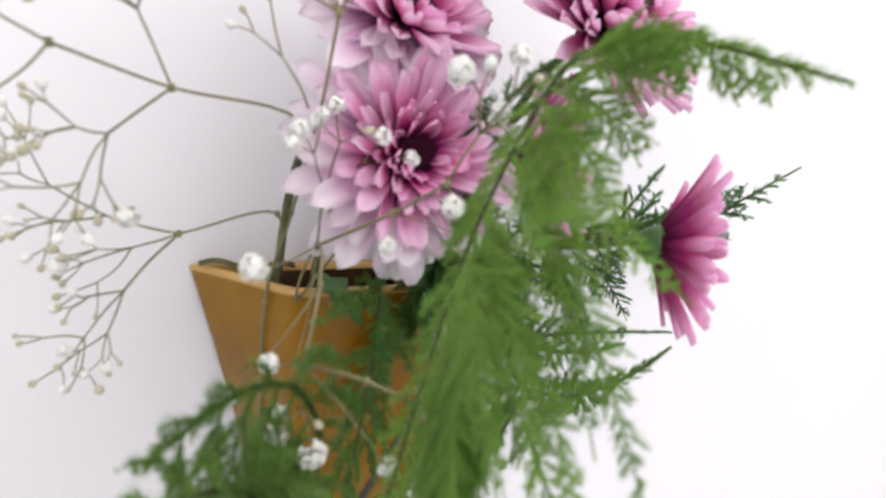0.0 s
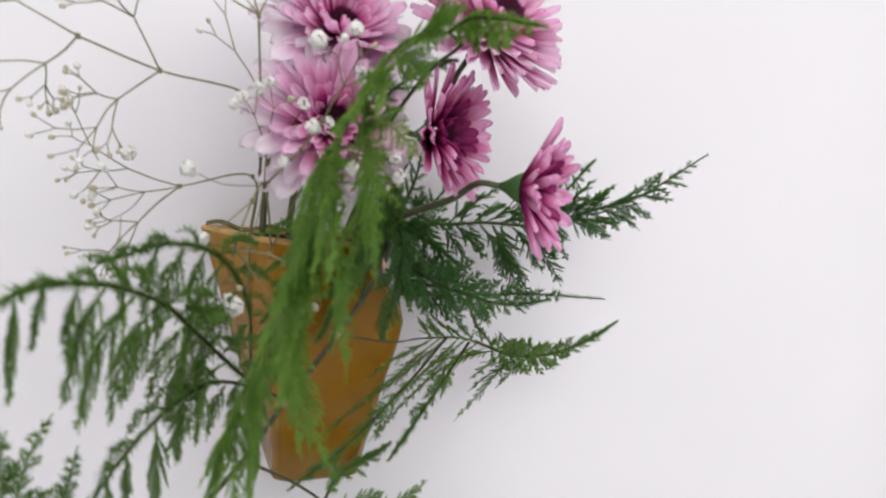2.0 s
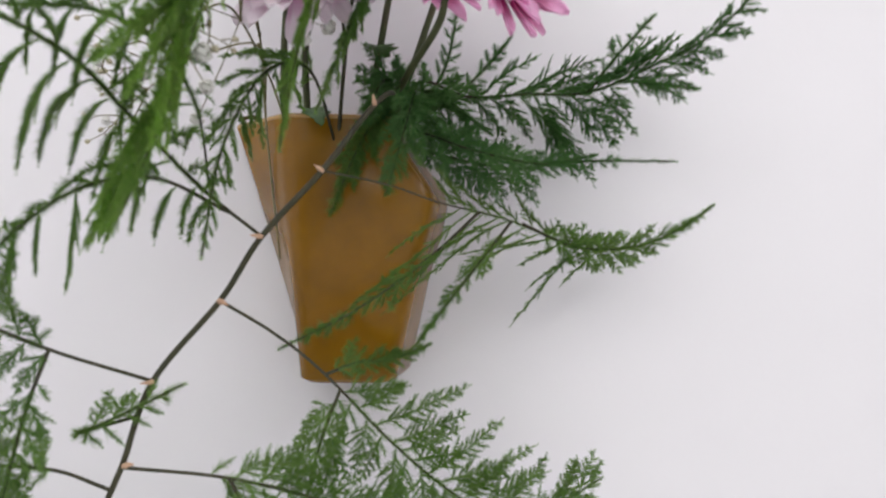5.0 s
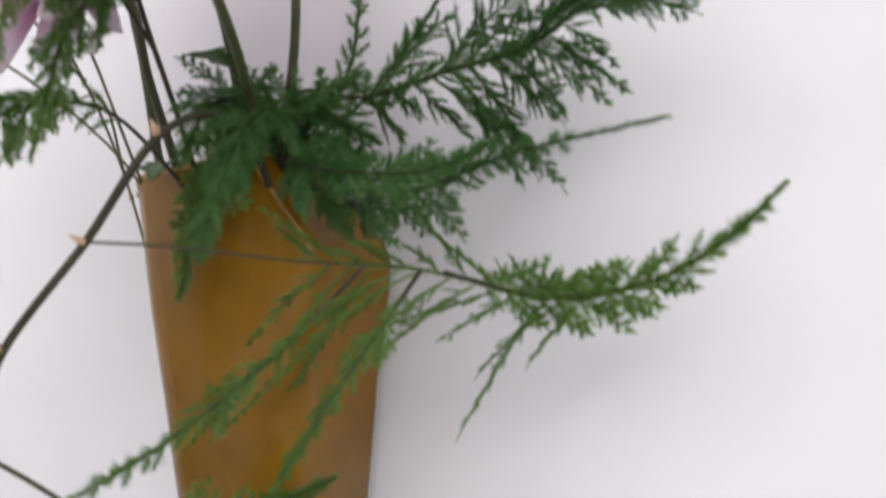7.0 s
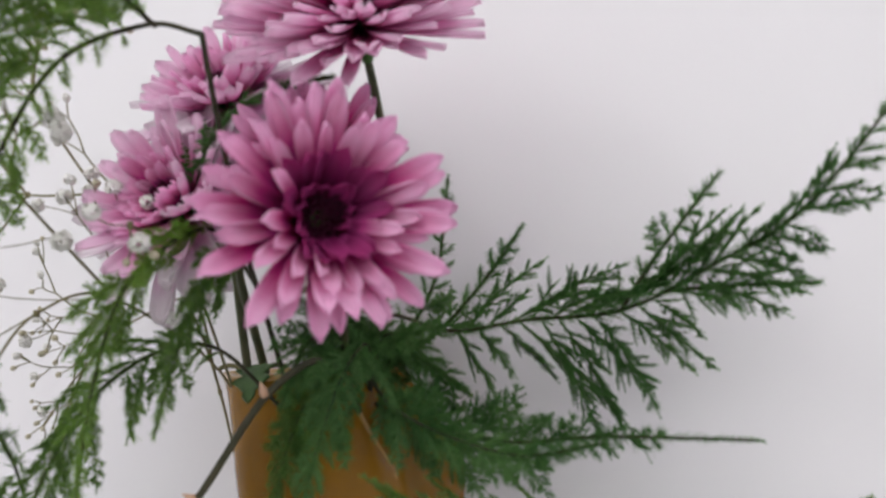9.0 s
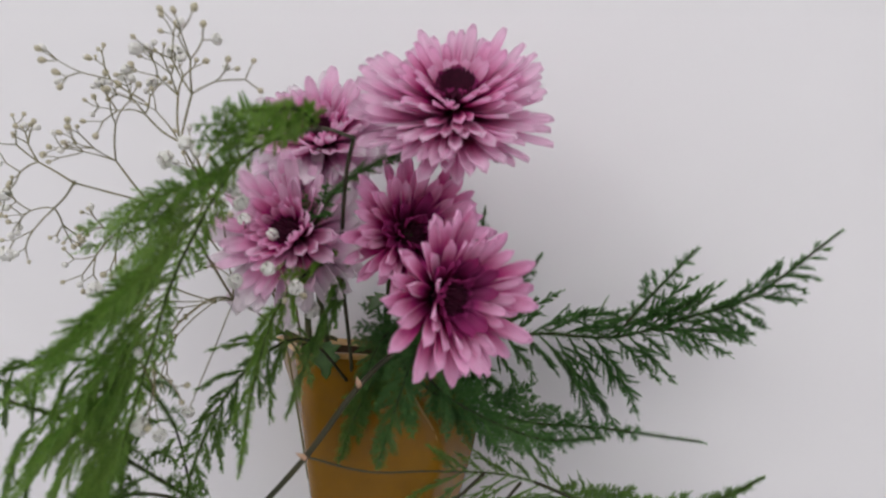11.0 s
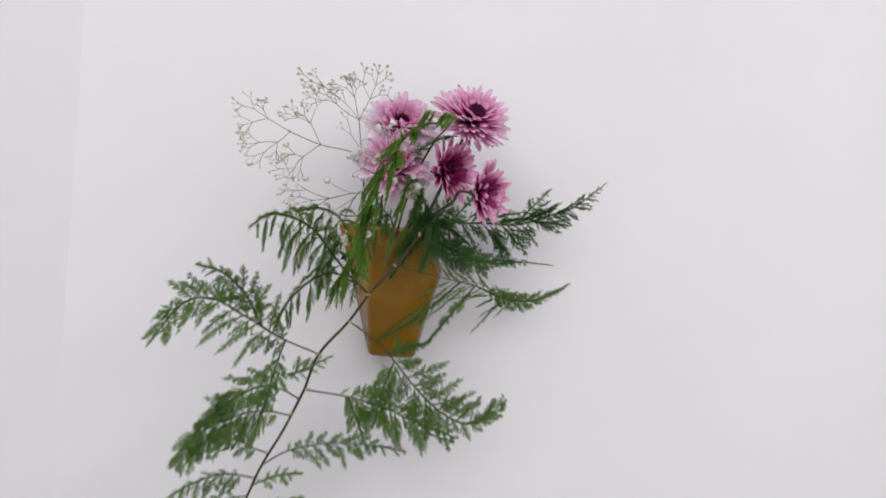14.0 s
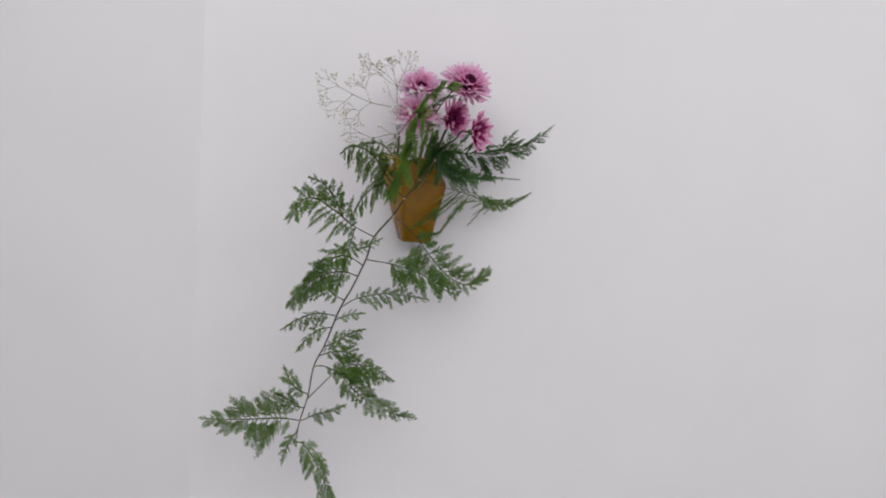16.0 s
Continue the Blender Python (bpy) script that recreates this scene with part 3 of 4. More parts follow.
def side_spray():
    """The darker spray that leaves the mouth to the right, close to the wall."""
    spray = thing("fern_spray", (0.028, -0.022, 1.47), "deep green asparagus fern spray spreading sideways from the vase", "fern")
    stem(spray, [(0.028, -0.022, 1.47), (0.032, -0.024, 1.52), (0.037, -0.027, 1.545)], 0.0013, 0.001, FERN_STEM)
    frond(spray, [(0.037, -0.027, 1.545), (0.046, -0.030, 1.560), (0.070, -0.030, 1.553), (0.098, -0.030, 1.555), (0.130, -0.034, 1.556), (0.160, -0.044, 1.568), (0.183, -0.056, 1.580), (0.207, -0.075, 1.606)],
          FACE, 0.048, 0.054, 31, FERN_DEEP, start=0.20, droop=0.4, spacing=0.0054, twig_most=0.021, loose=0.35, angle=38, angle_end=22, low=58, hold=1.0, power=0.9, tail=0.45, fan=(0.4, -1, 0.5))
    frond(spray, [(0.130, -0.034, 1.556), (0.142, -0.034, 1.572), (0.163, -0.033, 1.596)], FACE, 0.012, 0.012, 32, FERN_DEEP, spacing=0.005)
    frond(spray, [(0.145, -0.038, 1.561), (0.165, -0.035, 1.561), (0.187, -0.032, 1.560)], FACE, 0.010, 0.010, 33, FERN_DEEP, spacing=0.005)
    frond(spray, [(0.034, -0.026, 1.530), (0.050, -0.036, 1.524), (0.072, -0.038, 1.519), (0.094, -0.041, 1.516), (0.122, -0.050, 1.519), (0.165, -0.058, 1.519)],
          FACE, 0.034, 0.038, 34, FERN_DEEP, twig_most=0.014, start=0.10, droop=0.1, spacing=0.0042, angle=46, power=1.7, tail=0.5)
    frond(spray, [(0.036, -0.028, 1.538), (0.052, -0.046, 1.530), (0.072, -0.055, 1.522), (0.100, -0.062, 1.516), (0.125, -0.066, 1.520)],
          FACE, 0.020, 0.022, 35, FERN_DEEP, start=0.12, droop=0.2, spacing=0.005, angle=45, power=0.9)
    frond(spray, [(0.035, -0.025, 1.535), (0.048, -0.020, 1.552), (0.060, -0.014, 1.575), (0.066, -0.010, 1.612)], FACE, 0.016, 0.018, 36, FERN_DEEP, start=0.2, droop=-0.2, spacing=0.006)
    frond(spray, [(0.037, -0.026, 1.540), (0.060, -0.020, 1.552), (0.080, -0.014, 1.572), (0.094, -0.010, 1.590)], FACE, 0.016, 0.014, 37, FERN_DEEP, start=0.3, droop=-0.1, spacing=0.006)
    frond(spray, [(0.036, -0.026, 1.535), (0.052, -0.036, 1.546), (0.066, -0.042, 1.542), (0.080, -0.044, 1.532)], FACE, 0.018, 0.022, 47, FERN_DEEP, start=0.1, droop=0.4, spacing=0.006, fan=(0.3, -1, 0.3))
    # short tufts that spill over the rim
    frond(spray, [(0.034, -0.026, 1.530), (0.036, -0.036, 1.550), (0.026, -0.046, 1.541), (0.014, -0.050, 1.518), (0.004, -0.048, 1.492)], (0.5, -1, 0.2), 0.024, 0.024, 38, FERN, start=0.2, droop=0.3, spacing=0.0040, angle=36)
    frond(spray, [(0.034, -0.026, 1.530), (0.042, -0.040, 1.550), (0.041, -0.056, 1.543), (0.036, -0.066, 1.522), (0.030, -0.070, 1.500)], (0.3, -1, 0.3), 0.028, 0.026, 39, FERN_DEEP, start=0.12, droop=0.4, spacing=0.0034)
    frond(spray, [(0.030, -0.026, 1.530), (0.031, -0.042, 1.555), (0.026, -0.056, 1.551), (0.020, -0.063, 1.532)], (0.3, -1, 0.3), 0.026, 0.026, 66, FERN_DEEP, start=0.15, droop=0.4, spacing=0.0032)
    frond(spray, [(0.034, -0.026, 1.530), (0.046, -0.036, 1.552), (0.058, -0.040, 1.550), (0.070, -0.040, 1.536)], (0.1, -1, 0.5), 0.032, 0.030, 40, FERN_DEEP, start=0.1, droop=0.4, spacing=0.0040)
    return spray


def arching_frond():
    """One light green frond that arches up and forward past the blooms, its flat side turned to the left."""
    spray = thing("fern_frond", (0.004, -0.03, 1.47), "light green asparagus fern frond arching in front of the blooms", "fern")
    stem(spray, [(0.004, -0.028, 1.47), (0.006, -0.036, 1.53), (0.014, -0.070, 1.585), (0.026, -0.098, 1.622), (0.036, -0.116, 1.638)], 0.001, 0.0008, FERN_STEM)
    flat = (-0.92, 0.02, 0.39)
    frond(spray, [(0.036, -0.116, 1.638), (0.024, -0.124, 1.640), (0.002, -0.134, 1.629), (-0.018, -0.140, 1.594), (-0.028, -0.144, 1.562), (-0.038, -0.148, 1.525), (-0.052, -0.150, 1.487)],
          flat, 0.078, 0.014, 51, FERN_LIGHT, loose=0.15, needle=0.0060, start=0.10, wide=0.00022, young=0.30, droop=0.40, spacing=0.0034, twig_most=0.018, angle=70, angle_end=42, power=0.40)
    frond(spray, [(0.026, -0.122, 1.640), (0.028, -0.145, 1.644), (0.032, -0.188, 1.638)], flat, 0.014, 0.024, 52, FERN_LIGHT, start=0.05, spacing=0.0045, angle=32, droop=0.5)
    frond(spray, [(0.014, -0.070, 1.585), (0.012, -0.090, 1.590), (0.003, -0.110, 1.574), (-0.003, -0.118, 1.545), (-0.008, -0.120, 1.512)], flat, 0.026, 0.022, 53, FERN_LIGHT, start=0.15, droop=0.4, spacing=0.006, angle=42)
    frond(spray, [(0.014, -0.070, 1.585), (0.020, -0.086, 1.583), (0.015, -0.100, 1.563), (0.003, -0.102, 1.530)], flat, 0.026, 0.022, 59, FERN, start=0.15, droop=0.4, spacing=0.006, angle=42)
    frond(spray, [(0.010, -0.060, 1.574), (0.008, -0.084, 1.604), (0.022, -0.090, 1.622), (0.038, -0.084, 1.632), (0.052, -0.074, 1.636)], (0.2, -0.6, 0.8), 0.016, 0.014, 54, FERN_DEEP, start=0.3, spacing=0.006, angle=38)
    frond(spray, [(0.005, -0.034, 1.525), (-0.004, -0.068, 1.554), (-0.018, -0.098, 1.545), (-0.030, -0.115, 1.512), (-0.036, -0.118, 1.472)], (0.1, -1, 0.3), 0.030, 0.026, 60, FERN, fan=(0.0, -1, 0.1), start=0.25, droop=0.7, spacing=0.006, angle=42)
    return spray


hanging_spray()
side_spray()
arching_frond()


# ---- chrysanthemums ----
def petal_mesh(name, length, width, cup, curl, mat, lengthwise=9, across=5):
    """A strap petal along +x: narrow foot, rounded tip, channelled, rising by curl; with two skins."""
    top, low = [], []
    for i in range(lengthwise + 1):
        s = (i / lengthwise) ** 0.7
        w = width * 0.5 * (0.34 + 0.66 * min(1.0, s / 0.6) ** 0.8) * math.sqrt(1 - 0.93 * (max(0.0, s - 0.76) / 0.24) ** 2.4)
        for j in range(across):
            u = 2 * j / (across - 1) - 1
            notch = 0.012 * length * (1 - abs(u)) if i == lengthwise else 0
            x, y = length * s + notch, w * u
            z = cup * width * u * u * (0.6 + 0.4 * s) + curl * length * s * s
            top.append((x, y, z))
            low.append((x, y, z - 0.00035))
    n = across
    verts = top + low
    k = len(top)
    faces = []
    for i in range(lengthwise):
        for j in range(across - 1):
            a = i * n + j
            faces.append((a, a + n, a + n + 1, a + 1))
            faces.append((k + a, k + a + 1, k + a + n + 1, k + a + n))
    edge = [j for j in range(n)] + [i * n + n - 1 for i in range(1, lengthwise + 1)] + [lengthwise * n + j for j in range(n - 2, -1, -1)] + [i * n for i in range(lengthwise - 1, 0, -1)]
    for a, b in zip(edge, edge[1:] + edge[:1]):
        faces.append((a, b, k + b, k + a))
    return mesh_from(name, verts, faces, mat, True)


PETALS = {}


def petal_for(mat, size, cup, curl, width):
    key = (mat.name, size, cup, curl, width)
    if key not in PETALS:
        PETALS[key] = petal_mesh("petal", size, width, cup, curl, mat)
    return PETALS[key]


def mum_leaf(parent, foot, way, size, seed):
    """A lobed leaf with a raised midrib, folded a little along it."""
    rng = random.Random(seed)
    along = Vector(way).normalized()
    side = along.cross(Vector((0, -0.3, 1))).normalized()
    up = side.cross(along)
    soup, steps = Soup(), 12
    for sign in (0, 1):
        for i in range(steps + 1):
            s = i / steps
            w = size * 0.30 * math.sin(math.pi * min(1, s * 0.95 + 0.05)) ** 0.8 * (0.72 + 0.28 * math.cos(s * 19)) + 0.0004
            sag = -0.35 * size * s * s
            q = Vector(foot) + along * size * s + up * (sag - sign * 0.0005)
            for u in (-1, -0.5, 0, 0.5, 1):
                soup.v.append(q + side * w * u + up * 0.22 * w * abs(u))
    half = 5 * (steps + 1)
    for i in range(steps):
        for j in range(4):
            a = i * 5 + j
            soup.f += [(a, a + 1, a + 6, a + 5), (half + a, half + a + 5, half + a + 6, half + a + 1)]
    for i in range(steps):
        for j in (0, 4):
            a = i * 5 + j
            soup.f.append((a, a + 5, half + a + 5, half + a))
    return part("leaf", soup.mesh("leaf", LEAF, parent.location, True), parent, "lobed dull green leaf")


def mum(place, facing, radius, rings, mats, route, seed, label, cup=0.28, leaves=(), depth=0.13):
    """A chrysanthemum: stem from the vase, green calyx, dark centre and rings of single petals.
    rings: (count, reach, rise in degrees, curl, width, which petal material)."""
    rng = random.Random(seed)
    head = Vector(place)
    flower = thing("chrysanthemum", route[0], label, "flower", "chrysanthemums in the vase")
    o = Vector(route[0])
    aim = Vector(facing).normalized()
    neck = head - aim * radius * (depth + 0.29)
    stem(flower, [*route, tuple(neck - aim * radius * 0.35), tuple(neck)], 0.0019, 0.0014, STEM_DARK)
    side = aim.orthogonal().normalized()
    other = aim.cross(side)
    soup = Soup()
    profile = [(0.0, 0.0016), (0.08, 0.0026), (0.20, 0.0050), (0.30, 0.0066), (0.36, 0.0064)]
    for h, r in profile:
        for n in range(14):
            a = 2 * math.pi * n / 14
            soup.v.append(neck + aim * radius * h + (side * math.cos(a) + other * math.sin(a)) * r * (1 + 0.06 * (n % 2)))
    for k in range(len(profile) - 1):
        for n in range(14):
            a, b = k * 14 + n, k * 14 + (n + 1) % 14
            soup.f.append((a, b, b + 14, a + 14))
    soup.f += [tuple(range(13, -1, -1)), tuple(range(56, 70))]
    part("calyx", soup.mesh("calyx", LEAF, o, True), flower, "green scaly calyx")
    # a bumpy dome of unopened florets
    soup = Soup()
    for k in range(96):
        t = k / 96
        r, a = 0.0080 * math.sqrt(t), k * 2.39996
        q = head + aim * (0.05 * radius + 0.0034 * (1 - t)) + (side * math.cos(a) + other * math.sin(a)) * r
        soup.needle(q - aim * 0.002, q + aim * 0.0026, 0.0010)
    part("centre", soup.mesh("centre", DISC, o), flower, "dark maroon centre of packed florets", "stuff")
    base = Matrix((side, other, aim)).transposed()
    for ring, (count, reach, rise, curl, width, tone) in enumerate(rings):
        me = petal_for(mats[tone], round(radius * reach, 4), cup, curl, width)
        for n in range(count):
            a = 2 * math.pi * (n + 0.5 * (ring % 2) + rng.uniform(-0.33, 0.33)) / count
            lift = radians(rise + rng.uniform(-10, 10))
            spin = Matrix.Rotation(a, 3, "Z") @ Matrix.Rotation(-lift, 3, "Y") @ Matrix.Rotation(radians(rng.uniform(-26, 26)), 3, "X")
            scale = rng.uniform(0.80, 1.08)
            turn = base @ spin
            foot = head + aim * radius * (-depth * (1 - 0.12 * ring)) + base @ (Matrix.Rotation(a, 3, "Z") @ Vector((0.004 * (1 - 0.10 * ring), 0, 0)))
            petal = part("petal", me, flower)
            petal.matrix_local = Matrix.Translation(foot - o) @ turn.to_4x4() @ Matrix.Scale(scale, 4)
    for n, (foot, way, size) in enumerate(leaves):
        mum_leaf(flower, foot, way, size, seed + n)
    return flower


FULL = [(32, 1.00, 5, 0.05, 0.0062, 0), (34, 0.98, 11, 0.08, 0.0058, 0), (33, 0.93, 17, 0.10, 0.0055, 0), (30, 0.84, 22, 0.12, 0.0050, 0),
        (23, 0.68, 30, 0.10, 0.0048, 1), (20, 0.48, 38, 0.06, 0.0044, 1), (17, 0.30, 46, 0.03, 0.004, 2)]
CUPPED = [(21, 1.00, 30, -0.04, 0.0054, 0), (21, 0.97, 38, -0.03, 0.0052, 0), (19, 0.86, 45, -0.02, 0.0048, 1), (16, 0.62, 52, 0.0, 0.0052, 2), (13, 0.36, 60, 0.0, 0.0044, 2)]
CURLY = [(22, 1.00, -6, -0.05, 0.0095, 0), (22, 0.94, 6, 0.05, 0.0082, 0), (22, 0.84, 17, 0.16, 0.0066, 1), (22, 0.70, 28, 0.24, 0.0054, 1), (20, 0.54, 37, 0.24, 0.0048, 2), (15, 0.40, 45, 0.15, 0.0046, 2)]
ROSE_SET, PALE_SET, WHITE_SET = (PETAL_ROSE, PETAL_ROSE, PETAL_DEEP), (PETAL_PALE, PETAL_ROSE, PETAL_DEEP), (PETAL_WHITE, PETAL_PALE, PETAL_ROSE)

mum((0.067, -0.087, 1.659), (0.18, -0.71, 0.68), 0.0375, FULL, PALE_SET, [(0.022, -0.018, 1.46), (0.030, -0.022, 1.53), (0.046, -0.030, 1.580), (0.056, -0.044, 1.610)], 61,
    "tall pale mauve chrysanthemum with a dark centre", depth=0.42)
mum((0.072, -0.121, 1.583), (0.76, -0.65, 0.03), 0.0300, CUPPED, ROSE_SET, [(0.018, -0.020, 1.46), (0.024, -0.026, 1.53), (0.038, -0.050, 1.556), (0.052, -0.084, 1.572)], 62,
    "open magenta chrysanthemum with a deep maroon centre facing sideways")
mum((0.046, -0.077, 1.602), (0.58, -0.80, 0.14), 0.0320, CUPPED, ROSE_SET, [(0.014, -0.018, 1.46), (0.018, -0.022, 1.53), (0.026, -0.040, 1.575)], 63,
    "small magenta chrysanthemum half hidden among the other blooms", leaves=[((0.028, -0.036, 1.57), (-0.1, -0.8, 0.2), 0.026)])
mum((-0.005, -0.082, 1.602), (-0.12, -0.93, 0.30), 0.0365, CURLY, WHITE_SET, [(-0.006, -0.018, 1.46), (-0.010, -0.024, 1.53), (-0.010, -0.040, 1.575)], 64,
    "pale pink double chrysanthemum with curled inner petals", leaves=[((-0.010, -0.03, 1.545), (0.3, -0.8, -0.1), 0.026)])
mum((0.000, -0.060, 1.645), (0.05, -0.74, 0.66), 0.0350, CURLY, WHITE_SET, [(-0.014, -0.016, 1.46), (-0.022, -0.020, 1.53), (-0.022, -0.028, 1.585), (-0.014, -0.042, 1.615)], 65,
    "pale pink double chrysanthemum at the back of the bunch")


# ---- gypsophila ----
def floret_mesh(name, radius, petals, seed, mat):
    """A small crumpled double blossom: rings of tiny rounded petals round a core."""
    rng = random.Random(seed)
    soup = Soup()
    for k in range(petals):
        z = 1 - 1.75 * (k + 0.5) / petals
        a = k * 2.39996
        d = Vector((math.sqrt(max(0, 1 - z * z)) * math.cos(a), math.sqrt(max(0, 1 - z * z)) * math.sin(a), z))
        side = d.orthogonal().normalized()
        side.rotate(Matrix.Rotation(rng.uniform(0, 6.28), 3, d))
        other = d.cross(side)
        q, r = d * radius * 0.62, radius * rng.uniform(0.42, 0.6)
        n = len(soup.v)
        soup.v.append(q * 0.5)
        for m in range(5):
            b = 2 * math.pi * m / 5
            soup.v.append(q + (side * math.cos(b) + other * math.sin(b) * 0.75) * r + d * radius * rng.uniform(0.05, 0.4))
        soup.v.append(q + d * radius * 0.30)
        for m in range(5):
            soup.f += [(n, n + 1 + (m + 1) % 5, n + 1 + m), (n + 6, n + 1 + m, n + 1 + (m + 1) % 5)]
    return soup.mesh(name, mat)


def bud_mesh(name, radius, mat):
    soup = Soup()
    rows = [(-1.1, 0.25), (-0.5, 0.75), (0.1, 1.0), (0.7, 0.8), (1.15, 0.3)]
    for h, r in rows:
        for n in range(6):
            a = math.pi * n / 3
            soup.v.append(Vector((r * radius * math.cos(a), r * radius * math.sin(a), h * radius)))
    for k in range(4):
        for n in range(6):
            a, b = k * 6 + n, k * 6 + (n + 1) % 6
            soup.f.append((a, b, b + 6, a + 6))
    soup.f += [tuple(range(5, -1, -1)), tuple(range(24, 30))]
    return soup.mesh(name, mat, smooth=True)


BLOSSOMS = [floret_mesh("blossom", r, 14, s, FLORET) for r, s in ((0.0030, 1), (0.0026, 2), (0.0034, 3))]
BUDS = [bud_mesh("bud", r, m) for r, m in ((0.0010, BUD), (0.0013, BUD), (0.0015, FLORET))]


def gypsophila(name, routes, twigs, seed, label, open_share):
    """routes: the main forks. twigs: (foot, aim, length, forks, open share) of the fine branching ends."""
    rng = random.Random(seed)
    sprig = thing(name, routes[0][0], label, "gypsophila", "gypsophila sprigs")
    o = Vector(routes[0][0])
    wood = Soup()
    ends = []
    for points in routes:
        wood.tube(spline(points, 6), 0.0006, 0.00042, 5)
        for q in points[1:]:
            wood.tube([Vector(q) + Vector((0, 0, d)) for d in (-0.0011, 0.0, 0.0011)], 0.00085, 0.00085, 6)

    def fork(foot, way, length, left, flat, opened):
        bend = way + Vector((rng.gauss(0, 0.10), rng.gauss(0, 0.10), rng.gauss(0, 0.10)))
        tip = foot + bend.normalized() * length * rng.uniform(0.8, 1.15)
        middle = (foot + tip) / 2 + Vector((rng.gauss(0, 0.03), rng.gauss(0, 0.03), rng.gauss(0, 0.03))) * length
        thick = 0.00022 + 0.00006 * left
        wood.tube(spline([foot, middle, tip], 3), thick + 0.00005, thick, 4)
        if left == 0:
            ends.append((tip, (tip - foot).normalized(), opened))
            return
        along = (tip - foot).normalized()
        spread = flat.cross(along).normalized()
        for lean in ((-0.62, 0.05, 0.58) if rng.random() < 0.55 else (-0.45, 0.5)):
            a = lean + rng.gauss(0, 0.12)
            aim = along * math.cos(a) + spread * math.sin(a) + flat * rng.gauss(0, 0.28)
            fork(tip, aim, length * rng.uniform(0.5, 0.86), left - 1, flat, opened)

    for foot, aim, length, left, opened in twigs:
        fork(Vector(foot), (Vector(aim) - Vector(foot)).normalized(), length, left, Vector((0.15, -1, 0.1)).normalized(), opened)
    part("stem", wood.mesh("stem", TWIG, o, True), sprig)
    for tip, way, opened in ends:
        if rng.random() < opened:
            me, size, kind = rng.choice(BLOSSOMS), rng.uniform(0.75, 1.15), "blossom"
        else:
            me, size, kind = rng.choice(BUDS), rng.uniform(0.8, 1.25), "bud"
        ob = part(kind, me, sprig)
        ob.matrix_local = Matrix.LocRotScale(tip - o, way.to_track_quat("Z", "Y"), (size, size, size))
    return sprig


gypsophila("gypsophila_sprig", [
    [(-0.024, -0.020, 1.470), (-0.030, -0.030, 1.535), (-0.030, -0.050, 1.575), (-0.037, -0.070, 1.607), (-0.075, -0.078, 1.614), (-0.103, -0.090, 1.622)],
    [(-0.030, -0.050, 1.575), (-0.036, -0.080, 1.606), (-0.042, -0.103, 1.638)],
    [(-0.030, -0.032, 1.540), (-0.032, -0.042, 1.572), (-0.064, -0.042, 1.565)],
], [
    ((-0.103, -0.090, 1.622), (-0.150, -0.092, 1.632), 0.020, 3, 0.08), ((-0.103, -0.090, 1.622), (-0.125, -0.095, 1.590), 0.018, 3, 0.06),
    ((-0.075, -0.078, 1.614), (-0.090, -0.090, 1.650), 0.022, 3, 0.08), ((-0.075, -0.078, 1.614), (-0.110, -0.085, 1.585), 0.018, 3, 0.08),
    ((-0.042, -0.103, 1.638), (-0.052, -0.100, 1.665), 0.020, 3, 0.08), ((-0.042, -0.103, 1.638), (-0.075, -0.098, 1.660), 0.022, 3, 0.08),
    ((-0.042, -0.103, 1.638), (-0.030, -0.105, 1.670), 0.022, 3, 0.05), ((-0.060, -0.100, 1.655), (-0.100, -0.100, 1.685), 0.016, 3, 0.05), ((-0.042, -0.103, 1.638), (-0.060, -0.100, 1.655), 0.023, 1, 0.05), ((-0.037, -0.075, 1.612), (-0.060, -0.085, 1.640), 0.018, 2, 0.15),
    ((-0.064, -0.042, 1.565), (-0.100, -0.050, 1.575), 0.022, 3, 0.06), ((-0.064, -0.042, 1.565), (-0.085, -0.050, 1.545), 0.022, 3, 0.06),
    ((-0.064, -0.042, 1.565), (-0.095, -0.055, 1.560), 0.018, 2, 0.1),
], 71, "airy gypsophila sprig with tiny closed buds beside the blooms", 0.1)
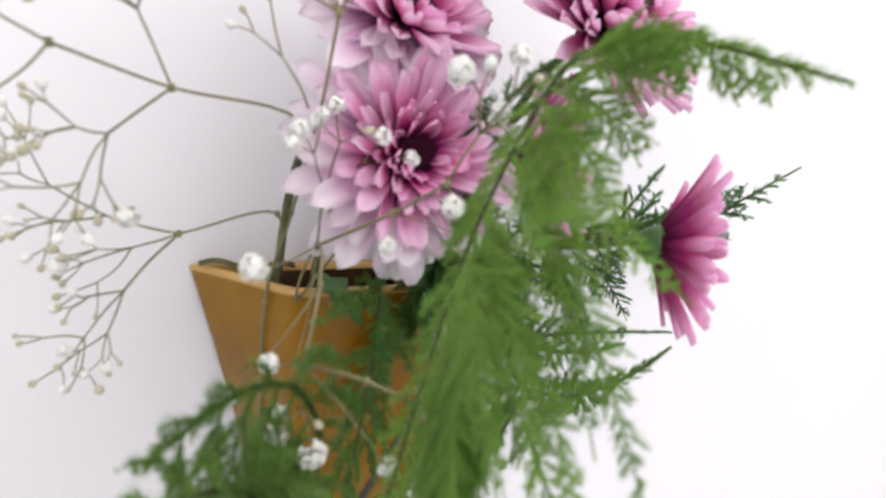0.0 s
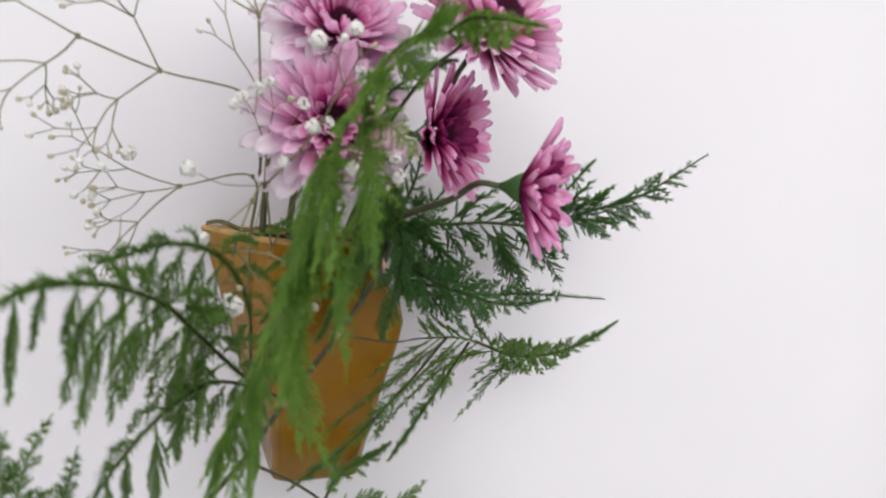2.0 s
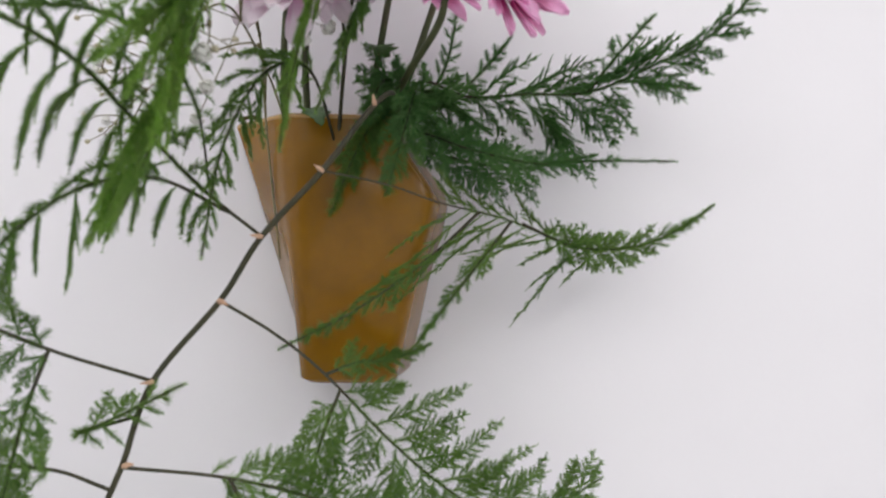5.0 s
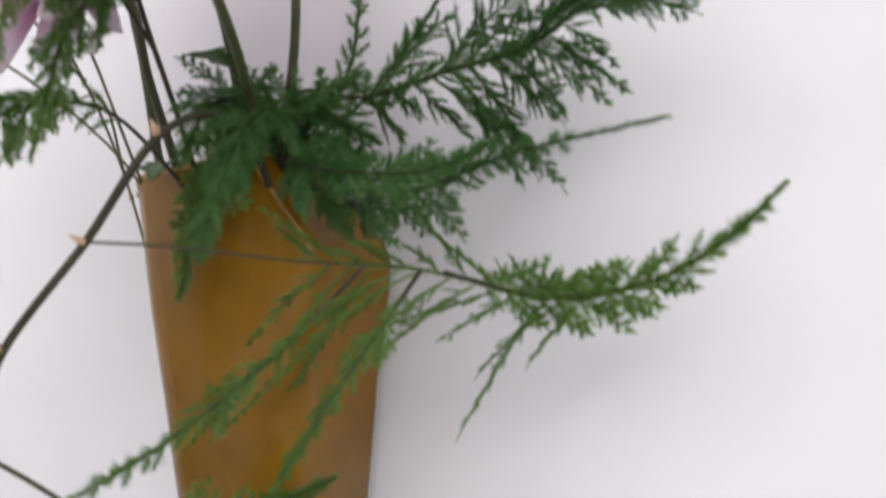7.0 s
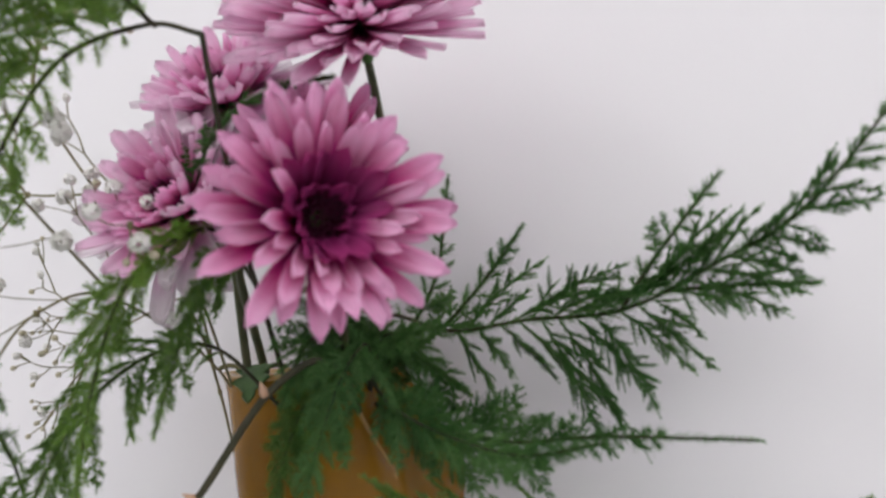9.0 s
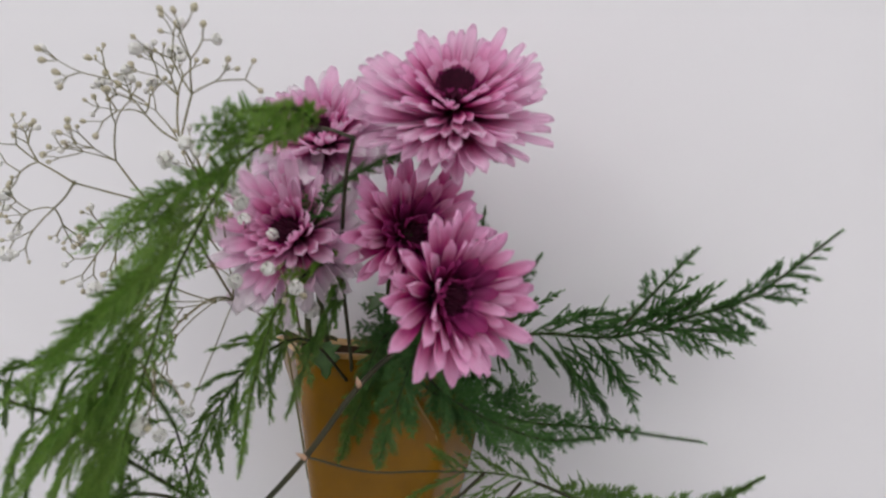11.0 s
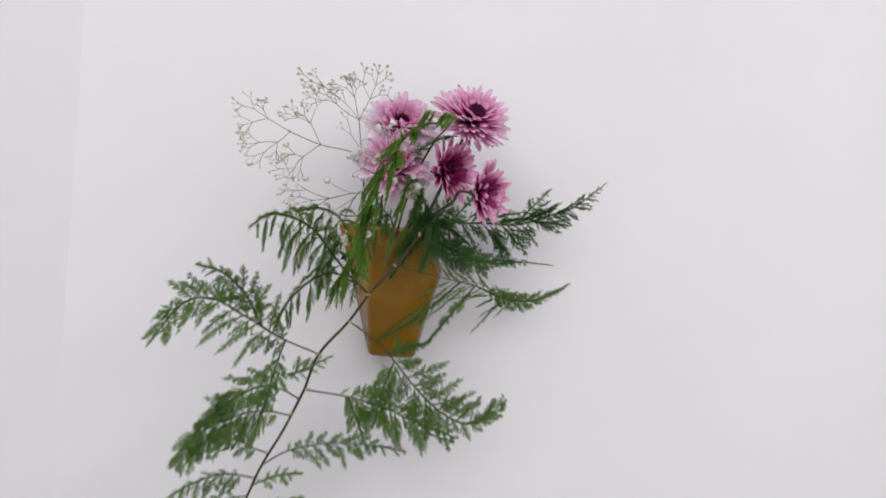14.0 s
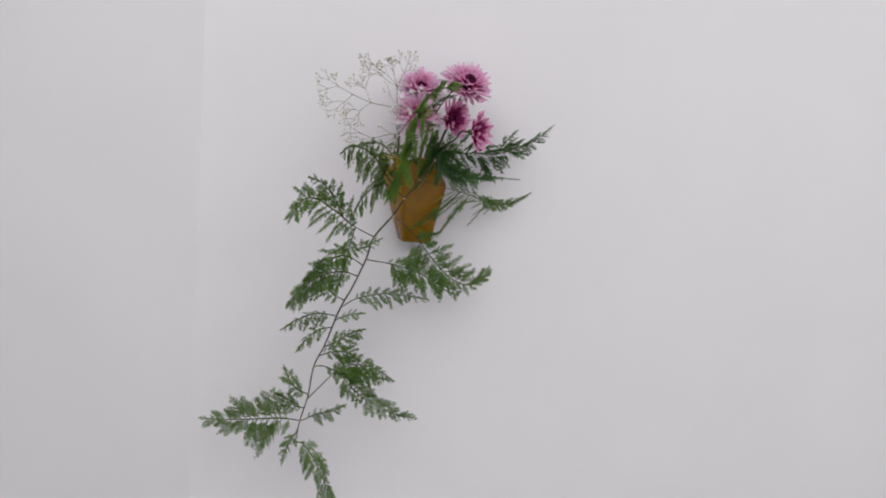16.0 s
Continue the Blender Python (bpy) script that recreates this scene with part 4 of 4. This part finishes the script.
gypsophila("gypsophila_sprig", [
    [(-0.016, -0.024, 1.470), (-0.020, -0.034, 1.535), (-0.032, -0.080, 1.572), (-0.040, -0.104, 1.568), (-0.047, -0.115, 1.551)],
    [(-0.032, -0.080, 1.572), (-0.024, -0.110, 1.590), (-0.020, -0.128, 1.602)],
    [(-0.047, -0.115, 1.551), (-0.036, -0.130, 1.552), (-0.028, -0.142, 1.550)],
    [(-0.020, -0.034, 1.535), (-0.008, -0.075, 1.585), (0.004, -0.110, 1.590)],
], [
    ((-0.047, -0.115, 1.551), (-0.035, -0.137, 1.528), 0.034, 0, 1.0), ((-0.047, -0.115, 1.551), (-0.064, -0.120, 1.552), 0.010, 1, 0.4),
    ((-0.047, -0.115, 1.551), (-0.052, -0.126, 1.528), 0.012, 1, 0.4), ((-0.028, -0.142, 1.550), (-0.026, -0.150, 1.563), 0.016, 0, 1.0),
    ((-0.028, -0.142, 1.550), (-0.026, -0.150, 1.538), 0.010, 1, 0.6), ((-0.020, -0.128, 1.602), (-0.026, -0.142, 1.598), 0.016, 0, 1.0),
    ((-0.020, -0.128, 1.602), (-0.012, -0.132, 1.625), 0.014, 2, 0.7), ((-0.032, -0.080, 1.572), (-0.075, -0.120, 1.573), 0.058, 0, 1.0),
    ((0.004, -0.110, 1.590), (0.011, -0.130, 1.594), 0.022, 0, 1.0), ((0.004, -0.110, 1.590), (0.010, -0.125, 1.575), 0.010, 1, 0.6),
    ((-0.040, -0.104, 1.568), (-0.066, -0.120, 1.545), 0.038, 0, 1.0), ((-0.032, -0.080, 1.572), (-0.033, -0.086, 1.526), 0.046, 0, 1.0),
    ((-0.032, -0.080, 1.572), (-0.040, -0.085, 1.620), 0.020, 2, 0.8), ((-0.008, -0.075, 1.585), (0.018, -0.070, 1.601), 0.030, 0, 1.0),
    ((-0.008, -0.075, 1.585), (0.004, -0.085, 1.565), 0.014, 1, 0.8), ((-0.036, -0.130, 1.552), (-0.018, -0.135, 1.540), 0.010, 1, 0.5),
    ((-0.024, -0.110, 1.590), (-0.034, -0.125, 1.585), 0.020, 0, 1.0), ((-0.024, -0.110, 1.590), (-0.006, -0.125, 1.585), 0.020, 0, 1.0),
], 72, "gypsophila sprig with open white blossoms in front of the vase", 0.7)


# ---- small leaves at the rim ----
def rim_leaf():
    soup, steps = Soup(), 14
    a, b = Vector((-0.049, -0.006, 1.5425)), Vector((-0.012, -0.010, 1.5415))
    for k in range(steps + 1):
        s = k / steps
        q = a + (b - a) * s + Vector((0, 0, 0.0016 * math.sin(s * 9)))
        w = 0.0026 * math.sin(math.pi * (0.08 + 0.84 * s))
        soup.v += [q + Vector((0, -w, 0.0)), q + Vector((0, 0, 0.0014)), q + Vector((0, w, 0.0006)), q + Vector((0, 0, -0.0008))]
    for k in range(steps):
        for n in range(4):
            p, r = k * 4 + n, k * 4 + (n + 1) % 4
            soup.f.append((p, r, r + 4, p + 4))
    soup.f += [(3, 2, 1, 0), tuple(range(steps * 4, steps * 4 + 4))]
    return tagged(new("dried_leaf", soup.mesh("dried_leaf", DRIED)), "narrow withered leaf lying along the rim of the vase", "leaf")


rim_leaf()
